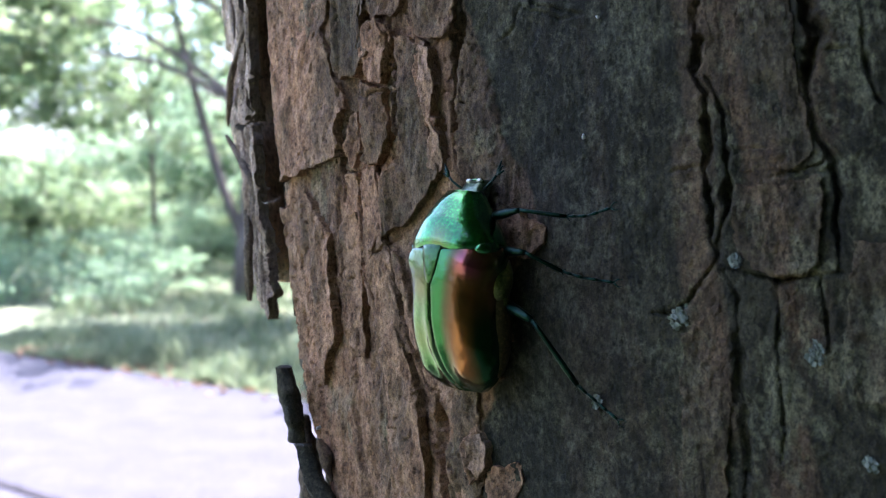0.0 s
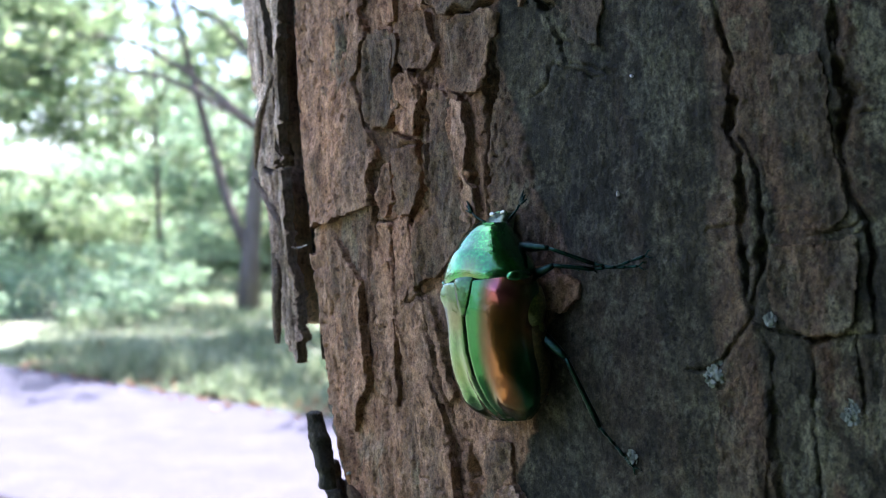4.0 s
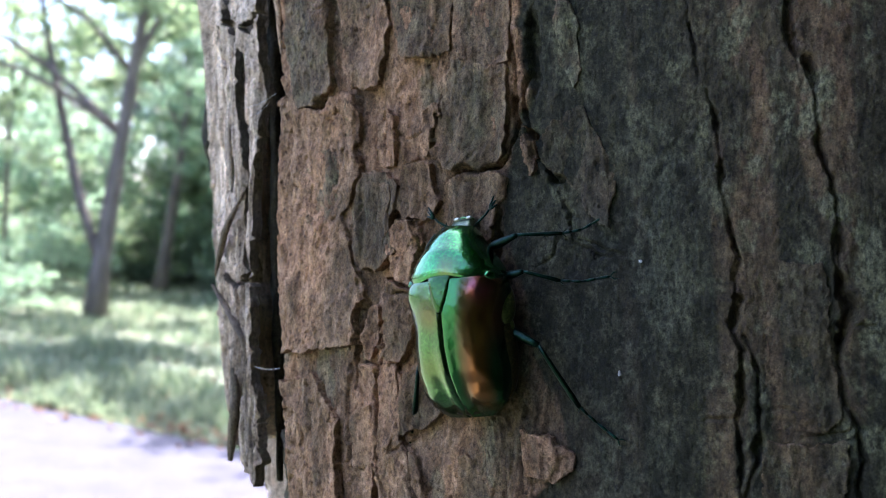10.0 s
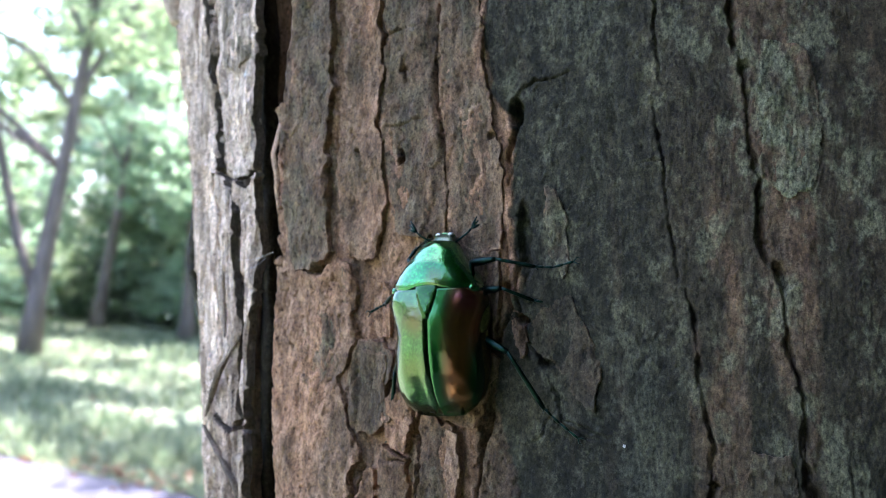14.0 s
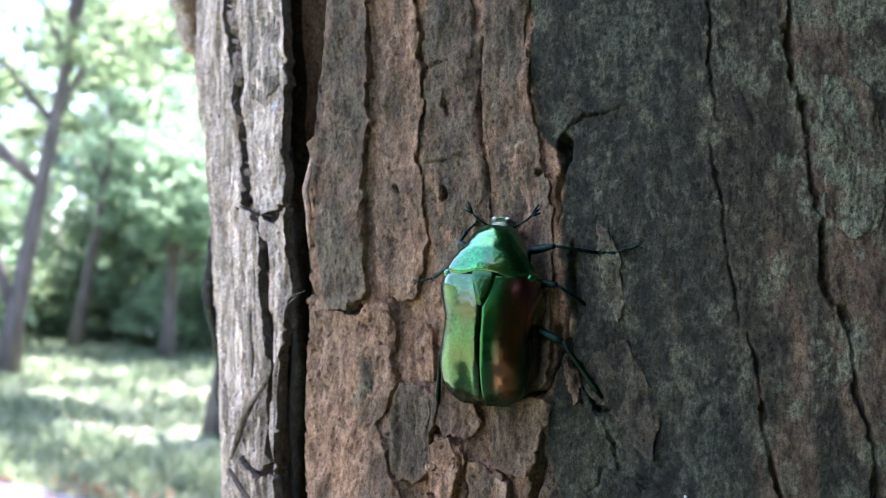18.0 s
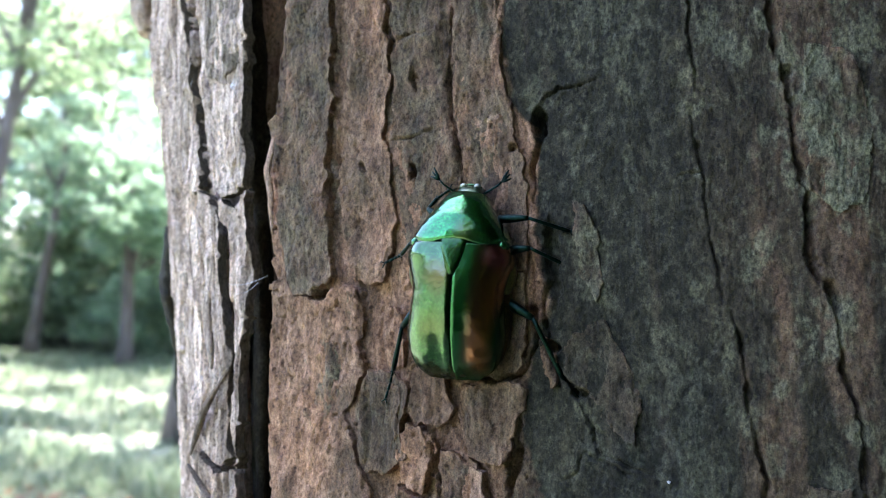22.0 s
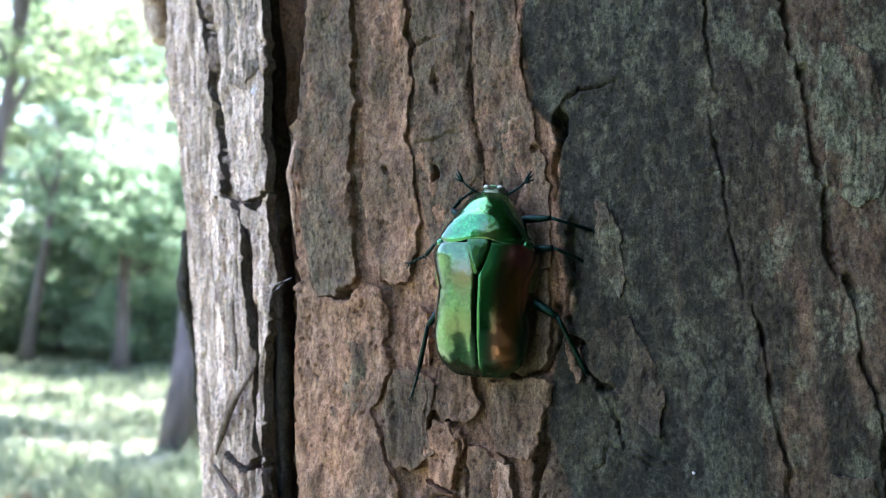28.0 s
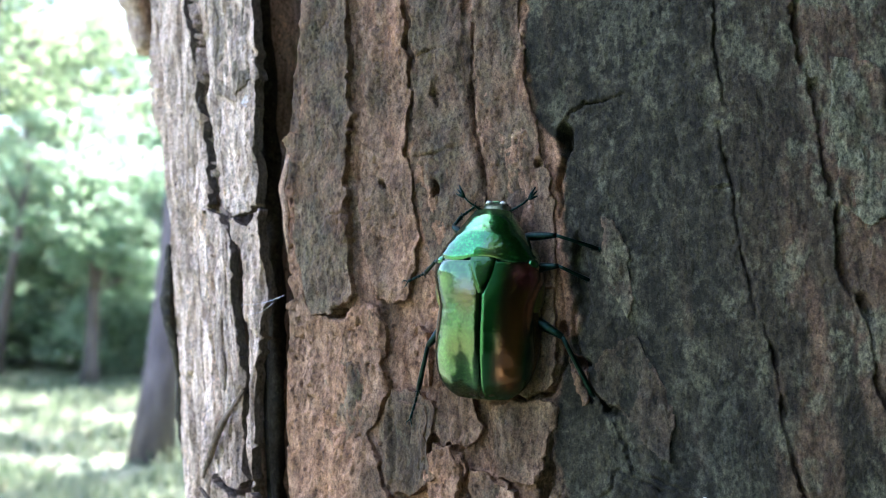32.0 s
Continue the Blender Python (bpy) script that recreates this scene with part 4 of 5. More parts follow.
def tufts():
    """Small leafy lichens and pale flecks that cling to the bark."""
    for k, (s, v, wide) in enumerate(((-60.9, -32.4, 0.9), (-48.2, -35.0, 0.9), (-50.5, -52.5, 1.1), (-70.5, -41.5, 0.5), (-54.6, -26.5, 0.5), (-44.5, -45, 0.6), (-60.2, -31.2, 0.5))):
        rng = np.random.default_rng(400 + k)
        n = 60
        a = rng.uniform(0, 2 * math.pi, n)
        r = wide * rng.uniform(0.1, 1, n) ** 0.7
        ps = []
        base = bark_top(s, v)
        for j in range(n):
            c = np.array([s + r[j] * math.cos(a[j]), v + 1.2 * r[j] * math.sin(a[j])])
            q = rng.uniform(0.12, 0.3)
            b = rng.uniform(0, 2 * math.pi, 5) * 0 + np.arange(5) * 1.257 + rng.uniform(0, 1)
            hh = base + rng.uniform(-0.1, 0.5) + 0.3 * rng.uniform(-1, 1, 5)
            ps.append((on_trunk(c[0] + q * np.cos(b), c[1] + q * np.sin(b) * 1.2, hh), [(0, 1, 2, 3, 4)]))
        part("lichen", mesh_of("lichen", *joined(ps), LICHEN_M), TREE, "pale grey-green leafy lichen").location = -TREE.location
    rng = np.random.default_rng(431)
    spots = [(-131.5, 5.0, 0.9, 1.6), (-127.5, 46.5, 0.5, 0.6), (-121.8, -38, 0.5, 0.7), (-113.2, 29.5, 0.16, 0.2), (-69, -14, 0.15, 0.3), (-116, -51, 0.25, 0.3), (-66.0, -1.5, 0.18, 0.2), (-150, -19, 0.4, 0.6)]
    for s, v, a, b in spots:
        t = np.linspace(0, 2 * np.pi, 12)[:-1]
        rr = 1 + 0.35 * rng.uniform(-1, 1, 11)
        h = bark_top(s, v) + (1.2 if s < -126 else 0.25)
        low, top = on_trunk(s + a * rr * np.cos(t), v + b * rr * np.sin(t), h - 0.5), on_trunk(s + 0.8 * a * rr * np.cos(t), v + 0.8 * b * rr * np.sin(t), h + 0.12)
        vs = np.concatenate([low, top, on_trunk(s, v, h + 0.2)[None]])
        f = [(j, (j + 1) % 11, 11 + (j + 1) % 11, 11 + j) for j in range(11)] + [(11 + j, 11 + (j + 1) % 11, 22) for j in range(11)]
        part("pale_fleck", mesh_of("pale_fleck", vs, f, WHITE_M, True), TREE, "small whitish fleck on the bark").location = -TREE.location
    # a few threads of silk across the fissure, and a tuft of fibres
    for (s0, v0, h0), (s1, v1, h1) in (((-131.5, 16.6, 1.2), (-121.6, 18.2, 1.0)), ((-129.0, 15.4, 1.2), (-125, 17.2, 0.2)), ((-144.6, 47, 1.0), (-142.6, 48.5, 1.0)), ((-131, -21, 1.0), (-122, -20.4, 1.0))):
        u = np.linspace(0, 1, 9)
        q = on_trunk(s0 + (s1 - s0) * u, v0 + (v1 - v0) * u - 0.5 * np.sin(u * np.pi), h0 + (h1 - h0) * u)
        part("silk_thread", mesh_of("silk_thread", *tube(q, 0.000022, 5), SILK_M, True), TREE, "fine thread of spider silk").location = -TREE.location
    ps = []
    for k in range(14):
        a = math.radians(-30 + 70 * k / 13 + 12 * math.sin(k * 5.1))
        u = np.linspace(0, 1, 5)
        ps.append(tube(on_trunk(-129.5 + 3.2 * u * math.cos(a), 45.8 + 2.2 * u * math.sin(a), 1.4 + 0.8 * u), 0.00004 * (1.2 - u), 4))
    part("fibre_tuft", mesh_of("fibre_tuft", *joined(ps), WHITE_M, True), TREE, "tuft of pale torn bark fibres").location = -TREE.location


tufts()

# ------------------------------------------------------------ ground and path
PATH_N = Vector((0.60, 0.80, 0.0))          # across the path
PATH_D = Vector((0.80, -0.60, 0.0))         # along it


def ground_z(x, y):
    """Level round the tree; the land behind rolls gently."""
    d = 0.60 * np.asarray(x) + 0.80 * np.asarray(y)
    back = np.clip(d - 6, 0, 60)
    return 0.05 * vnoise(np.asarray(x) / 3, np.asarray(y) / 3, 3) * step(5.2, 8, d) + 0.02 * back * step(-2, -10, np.asarray(x)) - 0.02


def setting():
    a = np.concatenate([np.linspace(-900, -40, 24)[:-1], np.linspace(-40, 40, 200), np.linspace(40, 900, 24)[1:]])
    X, Y = np.meshgrid(a, a)
    d = 0.60 * X + 0.80 * Y
    Z = ground_z(X, Y) - 0.10 * (step(2.2, 2.7, d) * (1 - step(5.1, 5.5, d)))
    me = mesh_of("ground", np.stack([X, Y, Z], -1), grid_faces(len(a), len(a)), SOIL, True)
    tagged(new("ground", me), "shaded grassy woodland soil with leaf litter", "ground", kind="structure")
    t, w = np.linspace(-45, 45, 90), np.linspace(1.9, 5.05, 12)
    T, W = np.meshgrid(t, w)
    Wv = W + 0.05 * vnoise(T / 0.8, W * 0, 4) * (W > 4.9)
    P = np.stack([PATH_D.x * T + PATH_N.x * Wv, PATH_D.y * T + PATH_N.y * Wv, 0 * T + 0.01 * vnoise(T, W, 2)], -1)
    me = mesh_of("path", P, grid_faces(len(w), len(t)), ASPHALT, True)
    tagged(new("path", me), "sunlit worn grey asphalt footpath", "path", kind="structure")
    bm = bmesh.new()
    for k in range(-30, 30):
        m = Matrix.Translation(PATH_D * (k * 1.0) + PATH_N * 2.68 + Vector((0, 0, -0.022))) @ Matrix.Rotation(math.atan2(PATH_D.y, PATH_D.x), 4, "Z")
        bmesh.ops.create_cube(bm, size=1, matrix=m @ Matrix.Diagonal((0.985, 0.05, 0.08, 1)))
    me = bpy.data.meshes.new("kerb")
    bm.to_mesh(me)
    bm.free()
    me.materials.append(KERB)
    tagged(new("kerb", me), "dark flush edging strip along the path", "kerb", kind="structure")


setting()

# ------------------------------------------------------------ woods


def leaves(centres, spread, count, size, seed, flat=0.4):
    """Many small leaf blades round the given centres."""
    rng = np.random.default_rng(seed)
    c = np.asarray(centres)
    tufts = max(len(c), count // 26)
    k = rng.integers(0, len(c), tufts)
    d = rng.normal(0, 1, (tufts, 3))
    d *= (rng.uniform(0.1, 1, tufts) ** 0.5 / np.linalg.norm(d, axis=1))[:, None]
    sp = np.broadcast_to(np.asarray(spread, float), (len(c),))[k]
    tuft = c[k] + d * sp[:, None] * np.array([1, 1, 0.62])
    k = rng.integers(0, tufts, count)
    p = tuft[k] + rng.normal(0, 1, (count, 3)) * np.array([1, 1, 0.55]) * np.minimum(size * 1.7, 0.35 * np.mean(sp))
    a = rng.normal(0, 1, (count, 3)) * np.array([1, 1, flat])
    a /= np.linalg.norm(a, axis=1)[:, None]
    b = np.cross(a, rng.normal(0, 1, (count, 3)))
    b /= np.linalg.norm(b, axis=1)[:, None]
    sz = (size * rng.uniform(0.6, 1.3, count))[:, None]
    n = np.cross(a, b)
    v = np.stack([p - a * sz, p + b * sz * 0.42 + n * sz * 0.1, p + a * sz, p - b * sz * 0.42 + n * sz * 0.1], 1)
    return v.reshape(-1, 3), np.arange(count * 4).reshape(-1, 4)


def wood_tree(name, base, height, girth, seed, crown=(), leaf=LEAF, count=9000, size=0.075, lean=(0, 0), fork=0.0, label=""):
    """A tree with a tapered trunk, limbs and a crown; crown: centres (x, y, z, spread) from its foot."""
    rng = np.random.default_rng(seed)
    thing = new(name)
    thing.location = (*base, float(ground_z(*base)) - 0.05)
    tagged(thing, label, "tree", group="woodland trees")
    n = 9
    t = np.linspace(0, 1, n)
    top = height * 0.8
    line = np.stack([lean[0] * t * top + 0.10 * np.sin(3 * t + seed), lean[1] * t * top + 0.10 * np.sin(2 * t + 2 * seed), t * top], -1)
    line -= line[0]
    rad = girth * (1.0 - 0.75 * t)
    rad[0] *= 1.35
    part("trunk", mesh_of("trunk", *tube(line, rad, 12, 0.06, seed), FAR_BARK, True), thing)
    ends = [line[-1]]
    if fork:
        p0 = line[1] * (1 - fork) + line[0] * fork
        k = np.linspace(0, 1, 8)[:, None]
        side = np.array([-1.1, 0.3, 0]) * height * 0.16
        arm = p0 + k ** 0.8 * side + k * np.array([0, 0, height * 0.62])
        part("fork", mesh_of("fork", *tube(arm, girth * 0.62 * (1 - 0.75 * k[:, 0]), 10, 0.06, seed + 1), FAR_BARK, True), thing)
        ends.append(arm[-1])
    for c in crown:
        c = np.array(c[:3])
        k = int(np.clip(np.searchsorted(line[:, 2], c[2] * 0.62), 1, n - 2))
        u = np.linspace(0, 1, 7)[:, None]
        bow = np.array([0, 0, 0.12 * np.linalg.norm(c - line[k])])
        limb = line[k] + u * (c - line[k]) + np.sin(u * np.pi) * bow + rng.normal(0, 0.05, (7, 3)) * u
        part("limb", mesh_of("limb", *tube(limb, rad[k] * 0.5 * (1 - 0.85 * u[:, 0]) + 0.010, 7, 0.08, seed + 3), FAR_BARK, True), thing)
    cs = np.array([c[:3] for c in crown])
    sub = cs[rng.integers(0, len(cs), 60)] + rng.normal(0, 0.45, (60, 3)) * np.array([c[3] for c in crown])[rng.integers(0, len(cs), 60)][:, None]
    v, f = leaves(np.concatenate([cs, sub]), 0.5 * np.mean([c[3] for c in crown]), count, size, seed + 5)
    tagged(part("crown", mesh_of("crown", v, f, leaf), thing), kind="stuff")
    return thing


def shrub(base, wide, high, seed, leaf=SHRUB, count=5000, size=0.06, label="leafy green shrub at the edge of the wood"):
    rng = np.random.default_rng(seed)
    thing = new("shrub")
    thing.location = (*base, float(ground_z(*base)) - 0.03)
    tagged(thing, label, "shrub", group="woodland shrubs")
    cs = []
    for k in range(9):
        a = rng.uniform(0, 2 * math.pi)
        r = wide * 0.36 * rng.uniform(0.2, 1)
        c = np.array([r * math.cos(a), r * math.sin(a), high * rng.uniform(0.16, 0.78)])
        cs.append(c)
        u = np.linspace(0, 1, 5)[:, None]
        st = u * c * np.array([1, 1, 1]) + np.sin(u * 3.1) * 0.05
        part("stem", mesh_of("stem", *tube(st, 0.018 * (1 - 0.7 * u[:, 0]), 5), FAR_BARK, True), thing)
    v, f = leaves(np.array(cs), wide * 0.30, count, size, seed)
    v[:, 2] = np.maximum(v[:, 2], 0.02)
    tagged(part("foliage", mesh_of("foliage", v, f, leaf), thing), kind="stuff")
    return thing


def blob_ring(n, r, z0, z1, spread, seed):
    rng = np.random.default_rng(seed)
    return [(r * rng.uniform(0.25, 1) * math.cos(k * 2.4), r * rng.uniform(0.25, 1) * math.sin(k * 2.4), rng.uniform(z0, z1), spread * rng.uniform(0.7, 1.2)) for k in range(n)]


def woods():
    wood_tree("forked_tree", (-2.82, 14.66), 8.5, 0.135, 11, [(-1.6, -0.4, 4.6, 1.3), (-0.6, 0.6, 5.6, 1.4), (1.2, 0, 5.2, 1.3), (0.4, -0.9, 6.4, 1.5), (-2.4, -0.8, 3.3, 1.0), (-3.0, 0.2, 4.0, 1.2), (0.8, -2.6, 6.8, 1.5), (-1.0, -3.0, 7.2, 1.6)], count=14000, fork=0.1, lean=(0.06, 0), label="forked grey-brown tree with thin leafy crown, standing in grass")
    wood_tree("slender_tree", (-2.75, 20.4), 7.5, 0.12, 12, [(-0.9, 0, 4.6, 1.3), (0.9, 0.3, 5.0, 1.4), (0, -0.6, 6.0, 1.4)], count=7000, lean=(0.03, 0), label="slender dark tree trunk in front of bushes")
    wood_tree("straight_tree", (0.03, 10.11), 9.5, 0.165, 13, [(1.6, 0.4, 6.4, 1.5), (0.3, 0.8, 7.4, 1.6), (2.0, -0.6, 7.2, 1.5), (-1.8, 0.6, 6.8, 1.5), (-1.2, 1.4, 7.0, 1.4), (-2.8, 1.8, 7.4, 1.5), (0.2, 2.4, 6.8, 1.5)], count=15000, lean=(0.004, 0), label="straight grey-brown tree trunk rising from grass")
    wood_tree("bushy_tree", (-1.0, 18.6), 5.4, 0.13, 14, blob_ring(12, 1.5, 1.3, 4.6, 1.1, 3), SHRUB, 15000, 0.07, label="dense round bushy tree with pale green leaves")
    wood_tree("bushy_tree", (-1.3, 23.5), 10.0, 0.14, 15, blob_ring(18, 2.2, 2.4, 7.8, 1.4, 6), LEAF, 23000, 0.085, label="tall leafy tree with a broad pale green crown")
    wood_tree("bushy_tree", (0.7, 21.0), 9.0, 0.13, 16, blob_ring(16, 1.8, 2.0, 7.4, 1.3, 8), SHRUB, 19000, 0.08, label="leafy tree with pale green crown above shrubs")
    wood_tree("bushy_tree", (-2.9, 28.5), 10.0, 0.14, 17, blob_ring(16, 2.4, 3.0, 8.2, 1.5, 12), LEAF, 19000, 0.10, label="tall leafy tree with a broad pale green crown")
    for k, (x, y, w, h) in enumerate(((-4.3, 15.0, 2.2, 0.7), (-5.6, 14.2, 2.4, 0.8), (-5.0, 16.4, 2.4, 0.9), (-7.0, 15.8, 2.6, 0.9), (-6.2, 12.6, 1.8, 0.5), (-4.6, 18.4, 2.6, 1.1), (-4.1, 12.9, 1.6, 0.45))):
        shrub((x, y), w, h, 700 + k, SHRUB, 1500, 0.055, "low spreading undergrowth in the shade of the trees")
    low = [(-0.9, -1.0, 3.0, 1.3), (0.9, -1.4, 3.6, 1.3), (-1.8, 0, 4.4, 1.4), (1.5, 0.2, 4.6, 1.4), (0, 0.8, 5.4, 1.6), (0.2, -1.8, 2.6, 1.1)]
    spots = [(-6.9, 15.2), (-7.4, 16.5), (-9.6, 21.0), (-5.2, 19.0), (-4.4, 25.0), (-1.5, 27.0), (1.2, 23.0), (-12.5, 26.0), (-7.5, 28.0), (2.8, 15.5)]
    for k, p in enumerate(spots):
        wood_tree("woodland_tree", p, 8.0 + 0.7 * (k % 3), 0.05 if k == 3 else 0.115, 20 + k, [(a * 1.1, b, c * (0.95 + 0.07 * (k % 4)), d) for a, b, c, d in low], (LEAF, SHRUB, LEAF)[k % 3], 6500, 0.085, lean=(0.03 * (-1) ** k, 0), label="woodland tree with leafy branches reaching low")
    for k in range(23):
        r2 = np.random.default_rng(300 + k)
        shrub((-15 + 0.85 * k + r2.uniform(-0.4, 0.4), 20.5 + r2.uniform(-1, 2) + 0.10 * k), r2.uniform(2.2, 3.4), r2.uniform(1.3, 2.4), 320 + k, (SHRUB, LEAF)[k % 2], 3600, 0.07)
    rng = np.random.default_rng(5)
    for k in range(26):
        x = -14 + 0.66 * k + rng.uniform(-0.4, 0.4)
        y = 24.0 + rng.uniform(-1.0, 3.0)
        shrub((x, y), rng.uniform(2.6, 3.8), rng.uniform(2.4, 4.2), 100 + k, (SHRUB, LEAF, SHRUB)[k % 3], 3600, 0.075)
    # unseen wood to the other side of the tree and behind, added to block light
    blocker = wood_tree("woodland_tree", (6.5, 5.5), 9.0, 0.2, 51, blob_ring(14, 2.6, 2.2, 7.5, 1.7, 9), LEAF_DARK, 6500, 0.22, label="large tree with a dark green crown, added out of view to block light")
    for x, y, a in ((5.0, -1.0, 40), (3.2, -5.5, 100), (-1.5, -7.5, 160), (9.0, 1.5, 220), (7.5, -6.0, 280), (1.5, -11, 20), (-7, -9.5, 70), (11, 9, 130), (6, 14, 190), (9, 20, 250), (2.6, -2.6, 200), (4.4, 3.4, 330), (0.6, -4.6, 15)):
        copy_thing(blocker, pose(x, y, -0.05, 0, 0, a))
    blocker = shrub((3.2, 2.6), 3.0, 2.8, 77, LEAF_DARK, 3000, 0.17, "tall dark green shrub, added out of view to block light")
    for x, y, a in ((2.9, 0.2, 50), (2.6, -2.2, 110), (1.0, -3.8, 170), (-1.4, -5.2, 230), (4.6, 4.6, 290), (4.8, -3.6, 20), (-4.0, -6.5, 80), (-2.6, -4.4, 200), (3.6, 1.4, 320), (-0.4, -3.7, 75)):
        copy_thing(blocker, pose(x, y, -0.03, 0, 0, a))


woods()


def far_woods():
    """The wood that closes the view all round."""
    rng = np.random.default_rng(91)
    cs = []
    for k in range(150):
        a = k * 2 * math.pi / 150 + rng.uniform(-0.02, 0.02)
        r = rng.uniform(36, 52)
        cs += [(r * math.sin(a), r * math.cos(a), z + rng.uniform(-0.6, 0.6)) for z in (1.0, 3.0, 5.4)]
    v, f = leaves(np.array(cs), 2.6, 30000, 0.42, 92)
    v[:, 2] = np.maximum(v[:, 2], 0.0)
    tagged(new("far_woods", mesh_of("far_woods", v, f, LEAF)), "far belt of leafy green woodland", "woods", kind="stuff")


far_woods()


def own_crown():
    """Limbs and crown of the near tree, unseen above the picture, sized and offset to shade the trunk."""
    foot = np.array([TC[0] - TAX[0] * TZ, TC[1] - TAX[1] * TZ, 0])
    top = on_trunk(0, 2560, -TR)
    cs = []
    rng = np.random.default_rng(61)
    for k in range(22):
        a = k * 2.4
        r = rng.uniform(0.3, 2.3)
        c = top + np.array([r * math.cos(a) + 1.6, r * math.sin(a) - 0.6, rng.uniform(-0.2, 3.2)])
        cs.append(c)
        u = np.linspace(0, 1, 8)[:, None]
        limb = top + np.array([0, 0, -0.3]) + u * (c - top) + np.sin(u * np.pi) * np.array([0, 0, 0.25])
        part("limb", mesh_of("limb", *tube(limb - foot, 0.05 * (1 - 0.85 * u[:, 0]) + 0.008, 8, 0.08, k), FAR_BARK, True), TREE)
    v, f = leaves(np.array(cs) - foot, 1.35, 42000, 0.12, 62)
    tagged(part("crown", mesh_of("crown", v, f, LEAF_DARK), TREE), kind="stuff")


own_crown()


def grass():
    rng = np.random.default_rng(71)
    n = 42000
    d = 5.06 + rng.uniform(0, 1, n) ** 1.6 * 14
    t = rng.uniform(-13, 1.0, n) * (0.35 + d / 14)
    x, y = PATH_D.x * t + PATH_N.x * d, PATH_D.y * t + PATH_N.y * d
    tall = (0.05 + 0.20 * np.clip(vnoise(x / 0.6, y / 0.6, 2) + 0.15, 0, 1)) * rng.uniform(0.6, 1.3, n)
    a = rng.uniform(0, 2 * np.pi, n)
    w = 0.008 + 0.008 * rng.uniform(0, 1, n)
    b = np.stack([x, y, ground_z(x, y) - 0.01], -1)
    side = np.stack([np.cos(a) * w, np.sin(a) * w, 0 * a], -1)
    bend = np.stack([np.cos(a + 1.4), np.sin(a + 1.4), 0 * a], -1) * (tall * rng.uniform(0.2, 0.8, n))[:, None]
    mid = b + bend * 0.35 + np.array([0, 0, 1]) * (tall * 0.6)[:, None]
    tip = b + bend + np.array([0, 0, 1]) * tall[:, None]
    v = np.stack([b - side, b + side, mid + side * 0.7, tip, mid - side * 0.7], 1).reshape(-1, 3)
    me = mesh_of("grass", v, np.arange(n * 5).reshape(-1, 5), GRASS)
    tagged(new("grass", me), "sun-dappled rough grass beside the path", "grass", kind="stuff")
    n = 2200
    d = rng.uniform(4.95, 11, n)
    d = np.where(rng.uniform(0, 1, n) < 0.45, rng.normal(5.15, 0.14, n), d)
    t = rng.uniform(-12, 2, n) * (0.35 + d / 14)
    c = np.stack([PATH_D.x * t + PATH_N.x * d, PATH_D.y * t + PATH_N.y * d, 0 * t], -1)
    c[:, 2] = np.maximum(ground_z(c[:, 0], c[:, 1]), 0.0) + 0.02
    v, f = leaves(c, 0.015, n, 0.035, 72, 0.2)
    tagged(new("fallen_leaves", mesh_of("fallen_leaves", v, f, LITTER)), "dry brown fallen leaves on the path edge and grass", "leaf litter", kind="stuff")


grass()

